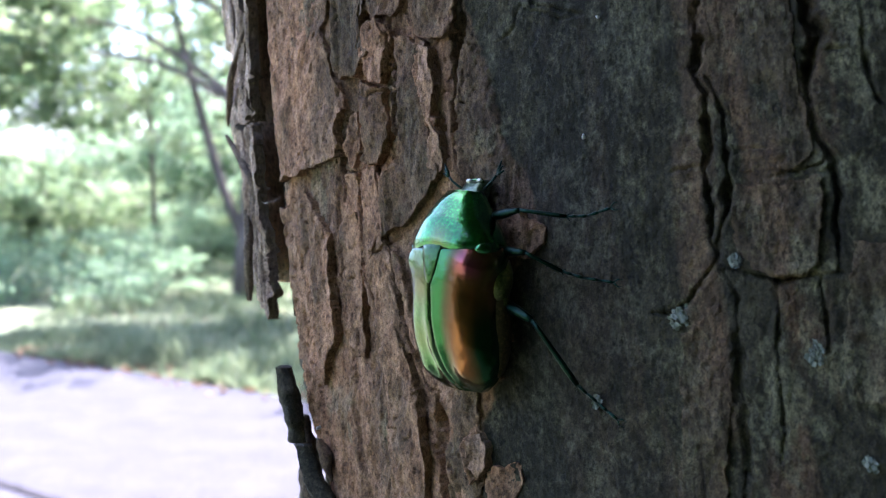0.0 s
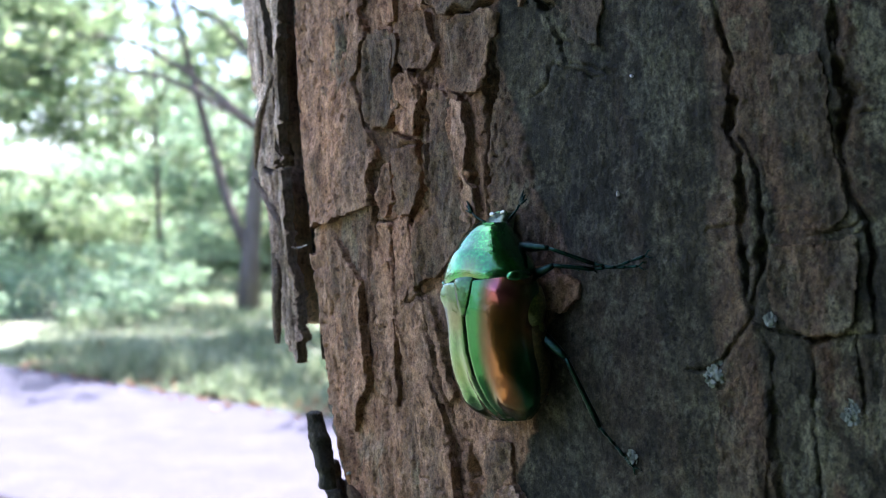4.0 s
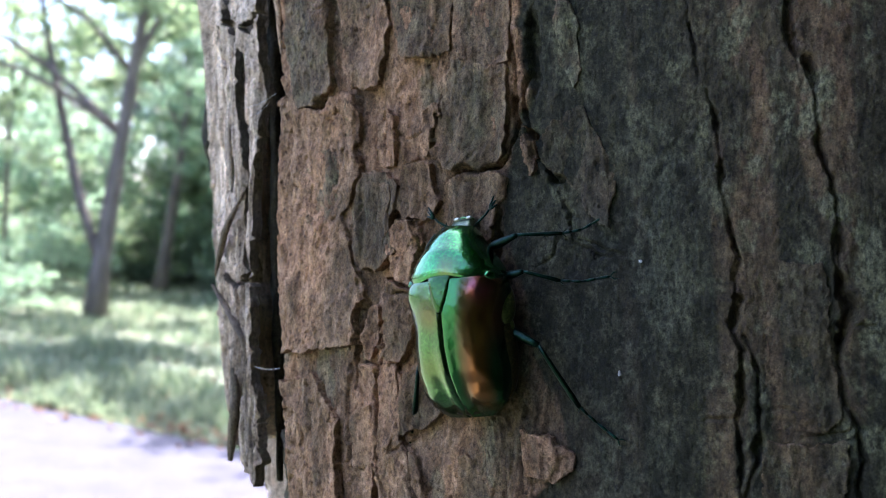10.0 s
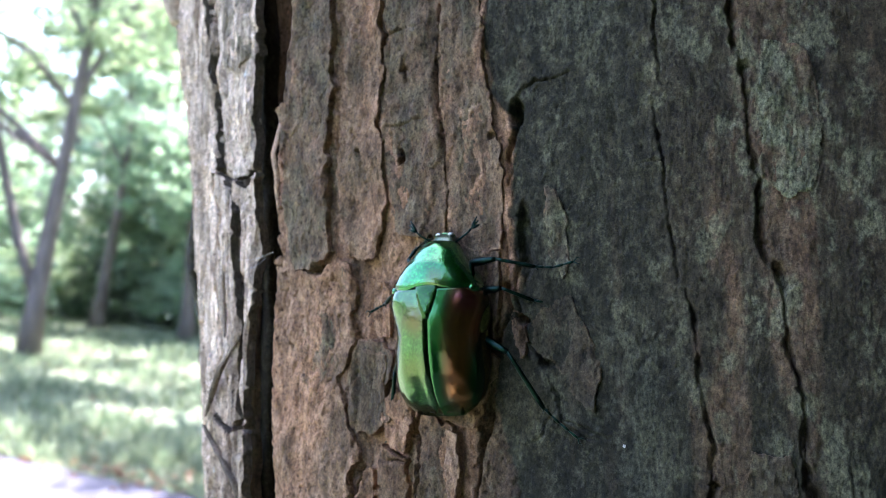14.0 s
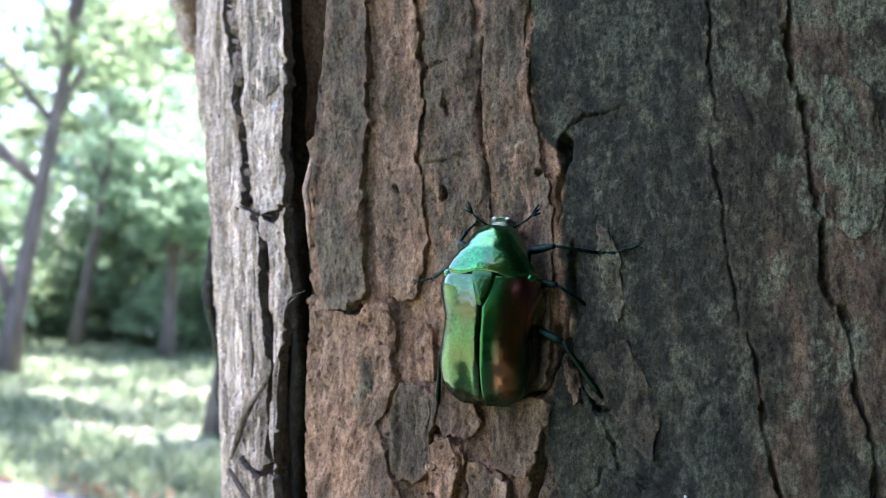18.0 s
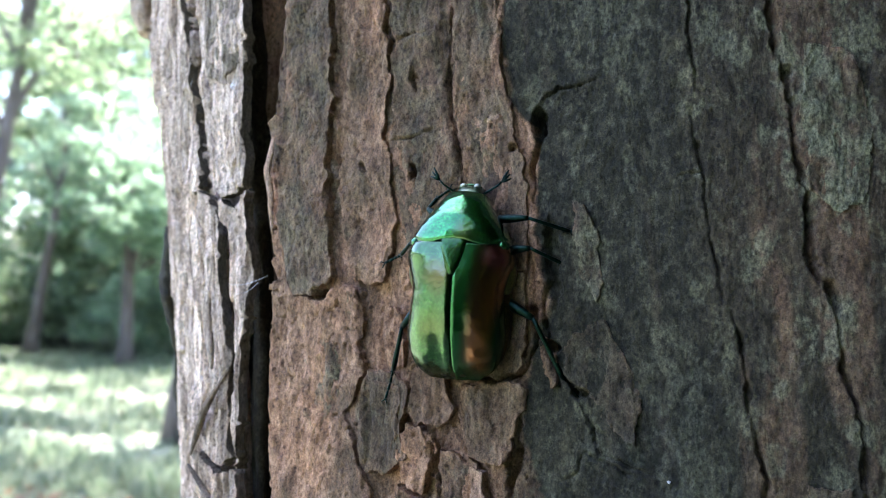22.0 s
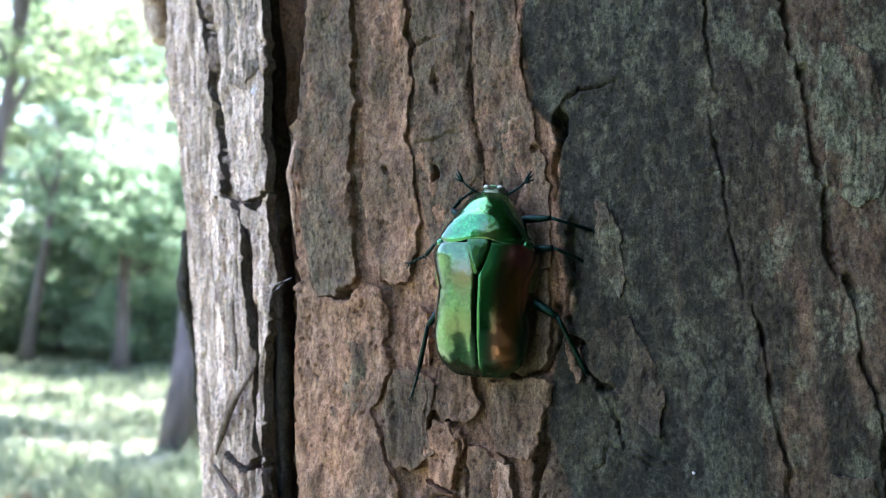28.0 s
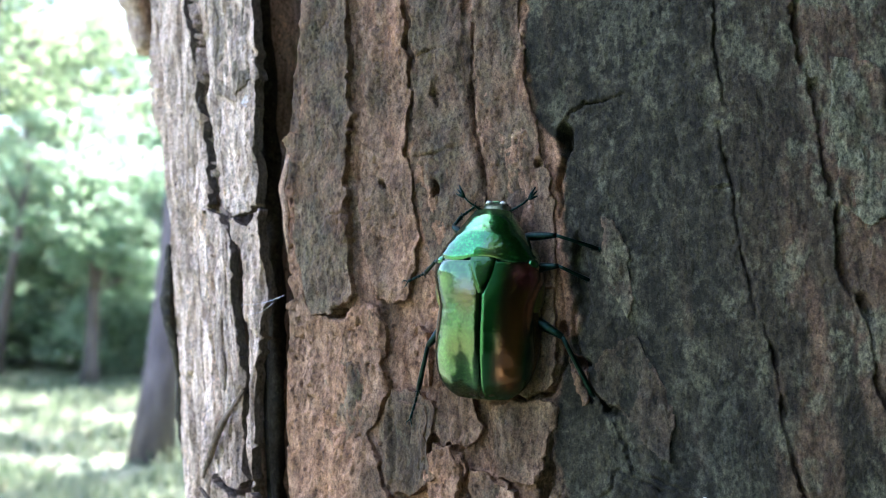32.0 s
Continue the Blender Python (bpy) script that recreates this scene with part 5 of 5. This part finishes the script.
# ------------------------------------------------------------ the beetle
# x to its right, y to its head, z away from the bark; built in millimetres.
def scarab_material(name, green, rough=0.22, copper=0.0, side=1, coat=0.65, sheen_patches=()):
    """Metallic shell with fine punctures; copper: how much coppery sheen is coloured in as a band."""
    m, n, l, b = material(name, rough, 1.0, 0.5)
    b.inputs["Coat Weight"].default_value, b.inputs["Coat Roughness"].default_value = coat, 0.10
    b.inputs["Coat IOR"].default_value = 1.6
    co = n.new("ShaderNodeTexCoord").outputs["Object"]
    big = noise_node(n, l, co, 330, 3, 0.5, (1, 0.4, 1))
    fine = noise_node(n, l, co, 3200, 2, 0.5)
    wave = noise_node(n, l, co, 420, 2, 0.5)
    c = ramp(n, l, big, (0.32, tuple(0.55 * q for q in green)), (0.68, tuple(1.35 * q for q in green)))
    # bright golden speckle in the colour imitates sparkle from the punctures
    c = mix(n, l, 0.8, c, ramp(n, l, fine, (0.35, (0.6, 0.62, 0.5)), (0.56, (1.0, 1.0, 0.95)), (0.66, (1.7, 1.5, 1.15))), "MULTIPLY")
    if copper:
        sp = n.new("ShaderNodeSeparateXYZ")
        l.new(co, sp.inputs[0])
        lean = math_node(n, l, "MULTIPLY_ADD", sp.outputs[1], -0.14 * side, sp.outputs[0])
        lean = math_node(n, l, "MULTIPLY_ADD", big, 0.0022 * side, lean)
        f = mapped(n, l, lean, 0.0, 0.0078 * side)
        # view-dependent copper reflection, painted as a fixed band across the wing case
        hue = ramp(n, l, f, (0.0, green), (0.37, green), (0.48, (0.042, 0.040, 0.014)), (0.60, (0.100, 0.043, 0.019)), (0.74, (0.290, 0.108, 0.029)), (0.87, (0.090, 0.070, 0.020)), (0.93, tuple(0.6 * q for q in green)))
        tail = mapped(n, l, sp.outputs[1], -0.0105, -0.0085)
        c = mix(n, l, math_node(n, l, "MULTIPLY", tail, copper), c, hue)
        far = n.new("ShaderNodeVectorMath")
        far.operation = "DISTANCE"
        l.new(co, far.inputs[0])
        far.inputs[1].default_value = (0.0049 * side, 0.0031, 0.0070)
        spot = mapped(n, l, far.outputs["Value"], 0.0021, 0.0006)
        c = mix(n, l, math_node(n, l, "MULTIPLY", spot, copper), c, (0.24, 0.055, 0.075))
    # brown and golden reflections painted on as fixed patches
    for place, reach, hue in sheen_patches:
        far = n.new("ShaderNodeVectorMath")
        far.operation = "DISTANCE"
        l.new(co, far.inputs[0])
        far.inputs[1].default_value = place
        off = math_node(n, l, "MULTIPLY_ADD", big, 0.0016, far.outputs["Value"])
        c = mix(n, l, math_node(n, l, "MULTIPLY", mapped(n, l, off, reach, 0.4 * reach), 0.75), c, hue)
    l.new(c, b.inputs["Base Color"])
    first = bump(n, l, wave, b, 0.30, 0.0005)
    bump(n, l, fine, b, 0.35, 0.00006, first)
    l.new(first, b.inputs["Coat Normal"])
    return m


def math_node(n, l, kind, *values):
    q = n.new("ShaderNodeMath")
    q.operation = kind
    for k, v in enumerate(values):
        if isinstance(v, (int, float)):
            q.inputs[k].default_value = v
        else:
            l.new(v, q.inputs[k])
    return q.outputs[0]


def mapped(n, l, v, lo, hi):
    r = n.new("ShaderNodeMapRange")
    r.inputs["From Min"].default_value, r.inputs["From Max"].default_value = lo, hi
    l.new(v, r.inputs["Value"])
    return r.outputs[0]


GREEN = (0.018, 0.105, 0.028)
SHELL_R = scarab_material("copper_green_shell", GREEN, 0.25, 1.0, 1, 0.30)
SHELL_L = scarab_material("golden_green_shell", (0.040, 0.110, 0.036), 0.18, 0.0, -1, 0.55, (((-0.0015, 0.0008, 0.0086), 0.0032, (0.075, 0.062, 0.020)), ((-0.0022, -0.0052, 0.0078), 0.0034, (0.070, 0.095, 0.026))))
SHELL = scarab_material("bright_green_shell", (0.020, 0.165, 0.045), 0.18, coat=0.6, sheen_patches=(((0.0012, 0.0058, 0.0085), 0.0028, (0.085, 0.095, 0.024)),))
DARK = scarab_material("dark_green_limb", (0.005, 0.018, 0.014), 0.42, coat=0.05)
BELLY = scarab_material("dark_belly", (0.030, 0.026, 0.014), 0.45, coat=0.1)
HIP = scarab_material("yellow_green_hip", (0.13, 0.14, 0.045), 0.35, coat=0.2)
FLANK = scarab_material("bronze_flank", (0.075, 0.055, 0.026), 0.5, coat=0.1)
PALE = scarab_material("pale_tip", (0.30, 0.32, 0.29), 0.4, coat=0.2)
EYE_M, _n, _l, _b = material("black_eye", 0.15)
_b.inputs["Base Color"].default_value = (0.008, 0.007, 0.006, 1)
MM = 0.001


def smooth_interp(x, xs, ys):
    """Rounded interpolation through a few places."""
    f = np.linspace(xs[0], xs[-1], 200)
    g = np.interp(f, xs, ys)
    n = 14
    k = np.hanning(2 * n + 3)[1:-1]
    k /= k.sum()
    p = np.concatenate([2 * g[0] - g[n:0:-1], g, 2 * g[-1] - g[-2:-n - 2:-1]])
    return np.interp(x, f, np.convolve(p, k, "valid"))


def elytron(side, mat):
    y = np.concatenate([np.linspace(4.75, 4.0, 9), np.linspace(3.8, -8.5, 62), np.linspace(-8.7, -10.95, 24)])
    a = np.linspace(0, 1, 64)
    Y, A = np.meshgrid(y, a, indexing="ij")
    w = smooth_interp(-Y, [-5, -4.3, -3, -1.5, 0.5, 3, 5.5, 8, 9.6, 10.4, 11], [5.4, 6.3, 6.45, 5.95, 5.40, 5.58, 5.80, 5.5, 4.9, 4.2, 2.8])
    top = smooth_interp(-Y, [-5, -4, -1, 3, 6, 8.5, 10, 11], [7.95, 8.15, 8.4, 8.25, 7.5, 6.1, 4.7, 3.3])
    ang = A * radians(112)
    low = 3.1
    X = w * np.abs(np.sin(ang)) ** 0.88
    X = np.where(ang > math.pi / 2, w * (1 - 0.25 * (ang - math.pi / 2)), X)
    Z = low + (top - low) * np.sign(np.cos(ang)) * np.abs(np.cos(ang)) ** 0.70
    Z = np.where(ang > math.pi / 2, low - 3.0 * (ang - math.pi / 2), Z)
    Z = Z - 0.30 * np.exp(-(X / 0.16) ** 2) + 0.07 * np.exp(-((X - 0.55) / 0.35) ** 2) * step(3, -6, Y)
    Z = Z - 0.12 * np.exp(-((X - 1.7) / 0.8) ** 2) * step(2, -4, Y)
    Z = Z + 0.5 * np.exp(-((X - 2.9) / 1.3) ** 2 - ((Y + 8.8) / 1.3) ** 2)
    Z = Z - 0.12 * np.exp(-((X - 1.3) / 0.9) ** 2) * step(0, -7, Y) + 0.07 * np.exp(-((X - 3.6) / 0.6) ** 2) * step(2.5, -2, Y)
    Z = Z + 0.30 * np.exp(-((X - 4.6) / 0.9) ** 2 - ((Y - 3.4) / 0.9) ** 2)
    Y = Y - 0.55 * (X / 6) ** 2 * step(-7, -11, Y) * -1.0 + 0.35 * np.exp(-((X - 3.6) / 2.0) ** 2) * step(3.4, 4.75, Y)
    Z = Z - 0.25 * step(4.62, 4.98, Y)
    P = np.stack([side * (X + 0.03), Y, Z], -1) * MM
    f = grid_faces(*P.shape[:2])
    return mesh_of("elytron", P, f if side > 0 else f[:, ::-1], mat, True)


def pronotum():
    t = np.linspace(0, 1, 30)
    a = np.linspace(-1, 1, 49)
    T, A = np.meshgrid(t, a, indexing="ij")
    w = smooth_interp(T, [0, 0.1, 0.35, 0.6, 0.85, 1.0], [5.75, 5.9, 5.25, 4.15, 2.95, 2.25])
    top = smooth_interp(T, [0, 0.15, 0.5, 0.85, 1.0], [8.15, 8.1, 7.45, 5.8, 4.7])
    low = 2.9 + 0.3 * T
    ang = A * radians(108)
    sa = np.abs(np.sin(ang))
    X = np.sign(ang) * np.where(np.abs(ang) > math.pi / 2, w * (1 - 0.2 * (np.abs(ang) - math.pi / 2)), w * sa ** 0.82)
    Z = low + (top - low) * np.sign(np.cos(ang)) * np.abs(np.cos(ang)) ** 0.70
    Z = np.where(np.abs(ang) > math.pi / 2, low - 2.4 * (np.abs(ang) - math.pi / 2), Z)
    back = 4.85 + 0.35 * np.exp(-(X / 2.1) ** 2) - 0.25 * np.exp(-((np.abs(X) - 3.6) / 1.6) ** 2) + 0.3 * (np.abs(X) / 6) ** 4
    Y = back + T * (11.1 - back - 0.6 * (np.abs(X) / 4) ** 2)
    Z = Z + 0.22 * np.exp(-(X / 0.8) ** 2) * step(0.65, 1.0, T)
    rim = 1 - step(0, 0.03, T)
    Z = Z - 0.12 * rim
    P = np.stack([X, Y, Z], -1) * MM
    return mesh_of("pronotum", P, grid_faces(*P.shape[:2])[:, ::-1], SHELL, True)


def ellipsoid(c, r, n=14, m=20):
    a, b = np.linspace(0, np.pi, n), np.arange(m) * 2 * np.pi / m
    A, B = np.meshgrid(a, b, indexing="ij")
    P = np.stack([c[0] + r[0] * np.sin(A) * np.cos(B), c[1] + r[1] * np.sin(A) * np.sin(B), c[2] + r[2] * np.cos(A)], -1)
    return P.reshape(-1, 3) * MM, [tuple(q) for q in grid_faces(n, m, True)[:, ::-1]]


def slab(outline, z0, z1, dome=0.0):
    """A thick rounded plate over a convex outline."""
    o = np.array(outline, float)
    c = o.mean(0)
    rings = []
    for k, (q, z) in enumerate(((1.0, z0), (1.0, z0 + 0.7 * (z1 - z0)), (0.93, z1), (0.6, z1 + 0.7 * dome), (0.25, z1 + dome))):
        rings.append(np.column_stack([c + (o - c) * q, np.full(len(o), z)]))
    v = np.concatenate(rings + [np.array([[*c, z1 + dome]])])
    n = len(o)
    f = [tuple(q) for q in grid_faces(5, n, True)]
    f += [(5 * n, 4 * n + j, 4 * n + (j + 1) % n) for j in range(n)]
    return v * MM, f


def limb_piece(points, radii, sides=9):
    return tube(np.array(points) * MM, np.array(radii) * MM, sides)


def leg(beetle, name_at, knee, ankle, toes, thick, label):
    """A leg that turns on its hip: thigh, shin with spurs, jointed foot with two claws."""
    hip = np.array(name_at, float)
    k, a = np.array(knee) - hip, np.array(ankle) - hip
    t = [np.array(q) - hip for q in toes]
    u = np.linspace(0, 1, 7)[:, None]
    th = u * k
    ob = part("leg", mesh_of("leg", *limb_piece(th, thick * np.array([0.8, 1.1, 1.2, 1.15, 1.0, 0.8, 0.6])), DARK, True), beetle, label, hip * MM)
    sh = k + u * (a - k)
    pieces = [limb_piece(sh, thick * np.array([0.42, 0.48, 0.5, 0.52, 0.56, 0.6, 0.5]))]
    d = (a - k) / np.linalg.norm(a - k)
    side = np.cross(d, (0, 0, 1.0))
    for q, e in ((0.55, 1), (0.8, 1), (1.0, 1), (1.0, -1)):
        p = k + q * (a - k)
        pieces.append(limb_piece([p, p + (0.45 * d + 0.5 * e * side)], [0.14, 0.03], 5))
    part("tibia", mesh_of("tibia", *joined(pieces), DARK, True), ob)
    line = [a] + t
    pieces = []
    seg = []
    for p, q in zip(line, line[1:]):
        for f in np.linspace(0, 1, 3)[:-1]:
            seg.append(p + (q - p) * f)
    seg.append(line[-1])
    for p, q in zip(seg, seg[1:]):
        pieces.append(limb_piece([p, p + 0.75 * (q - p), q], [0.13, 0.2, 0.12], 6))
    d = (line[-1] - line[-2]) / np.linalg.norm(line[-1] - line[-2])
    side = np.cross(d, (0, 0, 1.0))
    for e in (1, -1):
        p = line[-1]
        pieces.append(limb_piece([p, p + 0.5 * d + 0.4 * e * side, p + 0.9 * d + 0.35 * e * side - np.array([0, 0, 0.25])], [0.1, 0.08, 0.02], 5))
    part("tarsus", mesh_of("tarsus", *joined(pieces), DARK, True), ob)
    return ob, hip


def build_beetle():
    beetle = new("beetle")
    tagged(beetle, "shiny metallic green flower beetle with coppery wing case, on bark", "beetle")
    part("elytron", elytron(1, SHELL_R), beetle, "glossy green wing case with its coppery sheen coloured in as a band")
    part("elytron", elytron(-1, SHELL_L), beetle, "glossy golden-green wing case")
    part("pronotum", pronotum(), beetle, "bright metallic green shield")
    tri = [(-1.55, 5.15), (-0.8, 5.35), (0, 5.4), (0.8, 5.35), (1.55, 5.15), (1.35, 3.7), (0.85, 2.1), (0.30, 0.95), (-0.30, 0.95), (-0.85, 2.1), (-1.35, 3.7)]
    v, f = slab(tri[::-1], 7.4, 8.05, 0.10)
    v[:, 2] += 0.00012 * (5 - v[:, 1] * 1000)
    part("scutellum", mesh_of("scutellum", v, [q[::-1] for q in f], scarab_material("bronze_green_plate", (0.016, 0.062, 0.014), 0.16, coat=0.25), True), beetle)
    for e in (1, -1):
        v, f = ellipsoid((e * 5.15, 4.75, 4.6), (0.9, 0.9, 1.8))
        part("shoulder_plate", mesh_of("shoulder_plate", v, f, SHELL, True), beetle)
        v, f = ellipsoid((e * 4.5, -1.2, 2.5), (1.6, 2.2, 1.1))
        part("hind_coxa", mesh_of("hind_coxa", v, f, HIP, True), beetle)
        v, f = ellipsoid((e * 4.5, -3.6, 2.5), (1.75, 5.6, 1.6))
        part("flank", mesh_of("flank", v, f, FLANK, True), beetle, "bronze side of the abdomen")
        v, f = ellipsoid((e * 5.2, 1.7, 2.9), (1.30, 2.7, 1.6))
        part("side_plate", mesh_of("side_plate", v, f, HIP, True), beetle, "yellow-green plate at the shoulder")
    v, f = joined([ellipsoid((0, -2.5, 3.0), (5.5, 8.2, 2.1)), ellipsoid((0, 6.0, 3.0), (4.6, 4.6, 1.9))])
    part("belly", mesh_of("belly", v, f, BELLY, True), beetle)
    v, f = ellipsoid((0, -9.8, 3.0), (3.0, 1.0, 1.4))
    part("tail_plate", mesh_of("tail_plate", v, f, BELLY, True), beetle)
    # head, bent down towards the bark
    sq = [(-1.75, 10.4), (-1.9, 11.2), (-1.55, 12.0), (-1.4, 12.8), (-0.9, 13.1), (0.9, 13.1), (1.4, 12.8), (1.55, 12.0), (1.9, 11.2), (1.75, 10.4), (0.9, 9.9), (-0.9, 9.9)]
    v, f = slab(sq, 3.2, 4.9, 0.3)
    v[:, 2] -= 0.00070 * (v[:, 1] * 1000 - 10.0)
    v += np.array([0, -0.8, -0.9]) * MM
    head = part("head", mesh_of("head", v, [q[::-1] for q in f], scarab_material("dull_green_head", (0.055, 0.090, 0.058), 0.36, coat=0.3), True), beetle)
    rim = limb_piece([(-1.4, 11.95, 1.8), (-0.9, 12.3, 1.6), (0, 12.35, 1.65), (0.9, 12.3, 1.6), (1.4, 11.95, 1.8)], [0.1, 0.16, 0.16, 0.16, 0.1], 7)
    part("clypeus_rim", mesh_of("clypeus_rim", *rim, SHELL_L, True), head, "pale raised front edge")
    for e in (1, -1):
        v, f = ellipsoid((e * 0.85, 12.2, 1.95), (0.45, 0.26, 0.22), 8, 12)
        part("clypeus_tip", mesh_of("clypeus_tip", v, f, PALE, True), head, "whitish tip of the head shield")
        v, f = ellipsoid((e * 1.95, 10.3, 2.7), (0.55, 0.75, 0.7), 10, 14)
        part("eye", mesh_of("eye", v, f, EYE_M, True), head)
        base = np.array([e * 1.6, 11.2, 1.9])
        stem = [base, base + (e * 0.9, 0.5, 0.2), base + (e * 1.7, 1.0, 0.3), base + (e * 2.2, 1.5, 0.3)]
        ps = [limb_piece(stem, [0.2, 0.15, 0.13, 0.14], 7)]
        tip = stem[-1]
        for k in (-0.30, 0.0, 0.30):
            q = np.array([e * (0.9 - 0.5 * k), 0.9 + k * 1.6, 0.1 * k])
            ps.append(limb_piece([tip, tip + 0.4 * q, tip + 1.1 * q], [0.09, 0.2, 0.08], 6))
        part("antenna", mesh_of("antenna", *joined(ps), DARK, True), head)
    legs = [
        leg(beetle, (3.6, 8.2, 2.6), (7.6, 8.4, 2.6), (12.0, 7.2, 0.4), [(14.0, 7.0, -0.5), (16.6, 7.5, -1.0)], 0.46, "dark green front leg"),
        leg(beetle, (4.6, 4.6, 2.4), (8.0, 4.9, 2.4), (11.4, 3.4, 0.3), [(13.6, 3.0, -0.5), (17.0, 3.1, -1.0)], 0.46, "dark green middle leg"),
        leg(beetle, (4.0, -0.8, 2.0), (9.0, -3.2, 2.4), (12.6, -10.2, 0.3), [(14.2, -12.0, -0.6), (16.4, -13.8, -0.9)], 0.58, "dark green hind leg stretched back"),
        leg(beetle, (-3.6, 8.2, 2.6), (-5.2, 9.2, 2.2), (-4.7, 10.7, 0.9), [(-4.2, 11.3, 0.3), (-3.5, 11.9, 0.1)], 0.46, "dark green front leg"),
        leg(beetle, (-4.6, 4.6, 2.4), (-7.2, 5.0, 2.0), (-9.4, 3.6, 0.2), [(-10.6, 3.2, -0.3), (-12.0, 2.6, -0.5)], 0.46, "dark green middle leg"),
        leg(beetle, (-4.0, -1.0, 2.0), (-7.6, -5.2, 1.8), (-9.2, -10.6, 0.3), [(-9.8, -12.2, -0.3), (-10.4, -14.2, -0.5)], 0.58, "dark green hind leg stretched back"),
    ]
    return beetle, legs


BEETLE, LEGS = build_beetle()


def bark_pose(phi, v, heading, roll=0.0):
    """Pose on the trunk: degrees round it, millimetres above 1.42 m, degrees that the head turns to its left and the back to its right."""
    p = radians(phi)
    n = Vector((math.sin(p), -math.cos(p), 0))
    n.z = -(n.x * TAX[0] + n.y * TAX[1])
    n.normalize()
    up = Vector((TAX[0], TAX[1], 1.0))
    up = (up - n * up.dot(n)).normalized()
    ri = up.cross(n)
    h = radians(heading)
    f = up * math.cos(h) - ri * math.sin(h)
    r = f.cross(n)
    q = on_trunk(phi * TR * math.pi / 180, v, 0.0)
    m = Matrix((r, f, n)).transposed().to_4x4()
    return Matrix.Translation(Vector(q)) @ m @ pose(0, 0, 0, 0, roll, 0)


# seconds, degrees round the trunk, millimetres up, heading, roll
CRAWL = [
    (0.0, -39.18, -30.75, -8.0, -9.8), (1.0, -39.13, -30.59, -8.0, -9.7), (2.0, -39.19, -30.62, -8.0, -9.5), (2.6, -39.12, -30.37, -8.0, -9.5), (3.0, -39.11, -29.44, -8.0, -9.4),
    (3.5, -39.29, -28.54, -4.8, -9.3), (4.0, -39.08, -28.2, -1.5, -9.3), (4.5, -39.13, -27.74, 0.0, -9.2), (5.5, -39.59, -25.42, 4.0, -9.3), (6.5, -39.9, -22.91, 7.5, -9.4),
    (7.0, -39.7, -22.0, 8.3, -9.5), (7.5, -39.67, -21.0, 6.5, -8.0), (8.0, -39.94, -20.5, 4.0, -6.5), (8.5, -40.25, -18.76, 1.0, -5.2), (9.0, -40.05, -15.73, -2.0, -4.0),
    (9.5, -40.36, -12.79, 0.5, -2.5), (10.0, -40.51, -10.16, 2.4, -1.0), (10.5, -40.47, -7.42, 2.0, 0.5), (11.0, -40.78, -4.29, 1.6, 2.0), (11.5, -40.68, -2.05, 1.3, 3.2),
    (12.0, -40.74, 0.98, 1.0, 4.5), (12.5, -40.87, 4.82, 1.2, 5.5), (13.0, -41.1, 8.05, 1.5, 6.5), (13.5, -41.35, 9.13, 0.2, 7.2), (14.0, -41.59, 9.92, -1.0, 8.0),
    (14.5, -41.79, 10.4, -2.5, 8.5), (15.5, -42.03, 11.87, -4.8, 9.5), (16.5, -42.13, 13.43, -6.5, 10.5), (17.0, -41.77, 14.42, -7.2, 11.0), (17.5, -41.62, 15.7, -8.0, 11.5),
    (18.0, -41.52, 16.98, -7.9, 12.0), (18.5, -41.57, 17.96, -7.7, 12.5), (19.0, -41.67, 18.29, -7.6, 13.0), (25.0, -41.72, 18.18, -7.8, 13.0), (32.0, -41.75, 18.12, -8.0, 13.0),
]


def motions():
    walk(BEETLE, [(t, bark_pose(p, v, h, r)) for t, p, v, h, r in CRAWL])
    ts, vs = [r[0] for r in CRAWL], [r[2] for r in CRAWL]
    end = np.interp(18.6, ts, vs)
    for k, (ob, hip) in enumerate(LEGS):
        side = 1 if k < 3 else -1
        first = (k % 3 + (0 if side > 0 else 1)) % 2
        rows = []
        for t in np.arange(0, 32.01, 0.5):
            gone = end - np.interp(min(t, 18.6), ts, vs)
            ph = gone / 8.0 * 2 * math.pi + math.pi * first
            rest = math.pi * first
            swing = side * 13 * (math.sin(ph) - math.sin(rest))
            rise = 6 * max(0.0, math.cos(ph)) * min(1.0, gone / 2.0)
            if k == 0:
                swing += float(np.interp(t, (4.5, 6.8, 7.8, 9.2, 10, 11, 12, 13.2), (0, 4, 30, 30, 14, 16, 30, 0)))
            tip = np.interp(t, ts, [r[4] for r in CRAWL])
            rows.append((float(t), pose(*(hip * MM), 0, -side * rise - 0.85 * tip, swing)))
        walk(ob, rows)


motions()
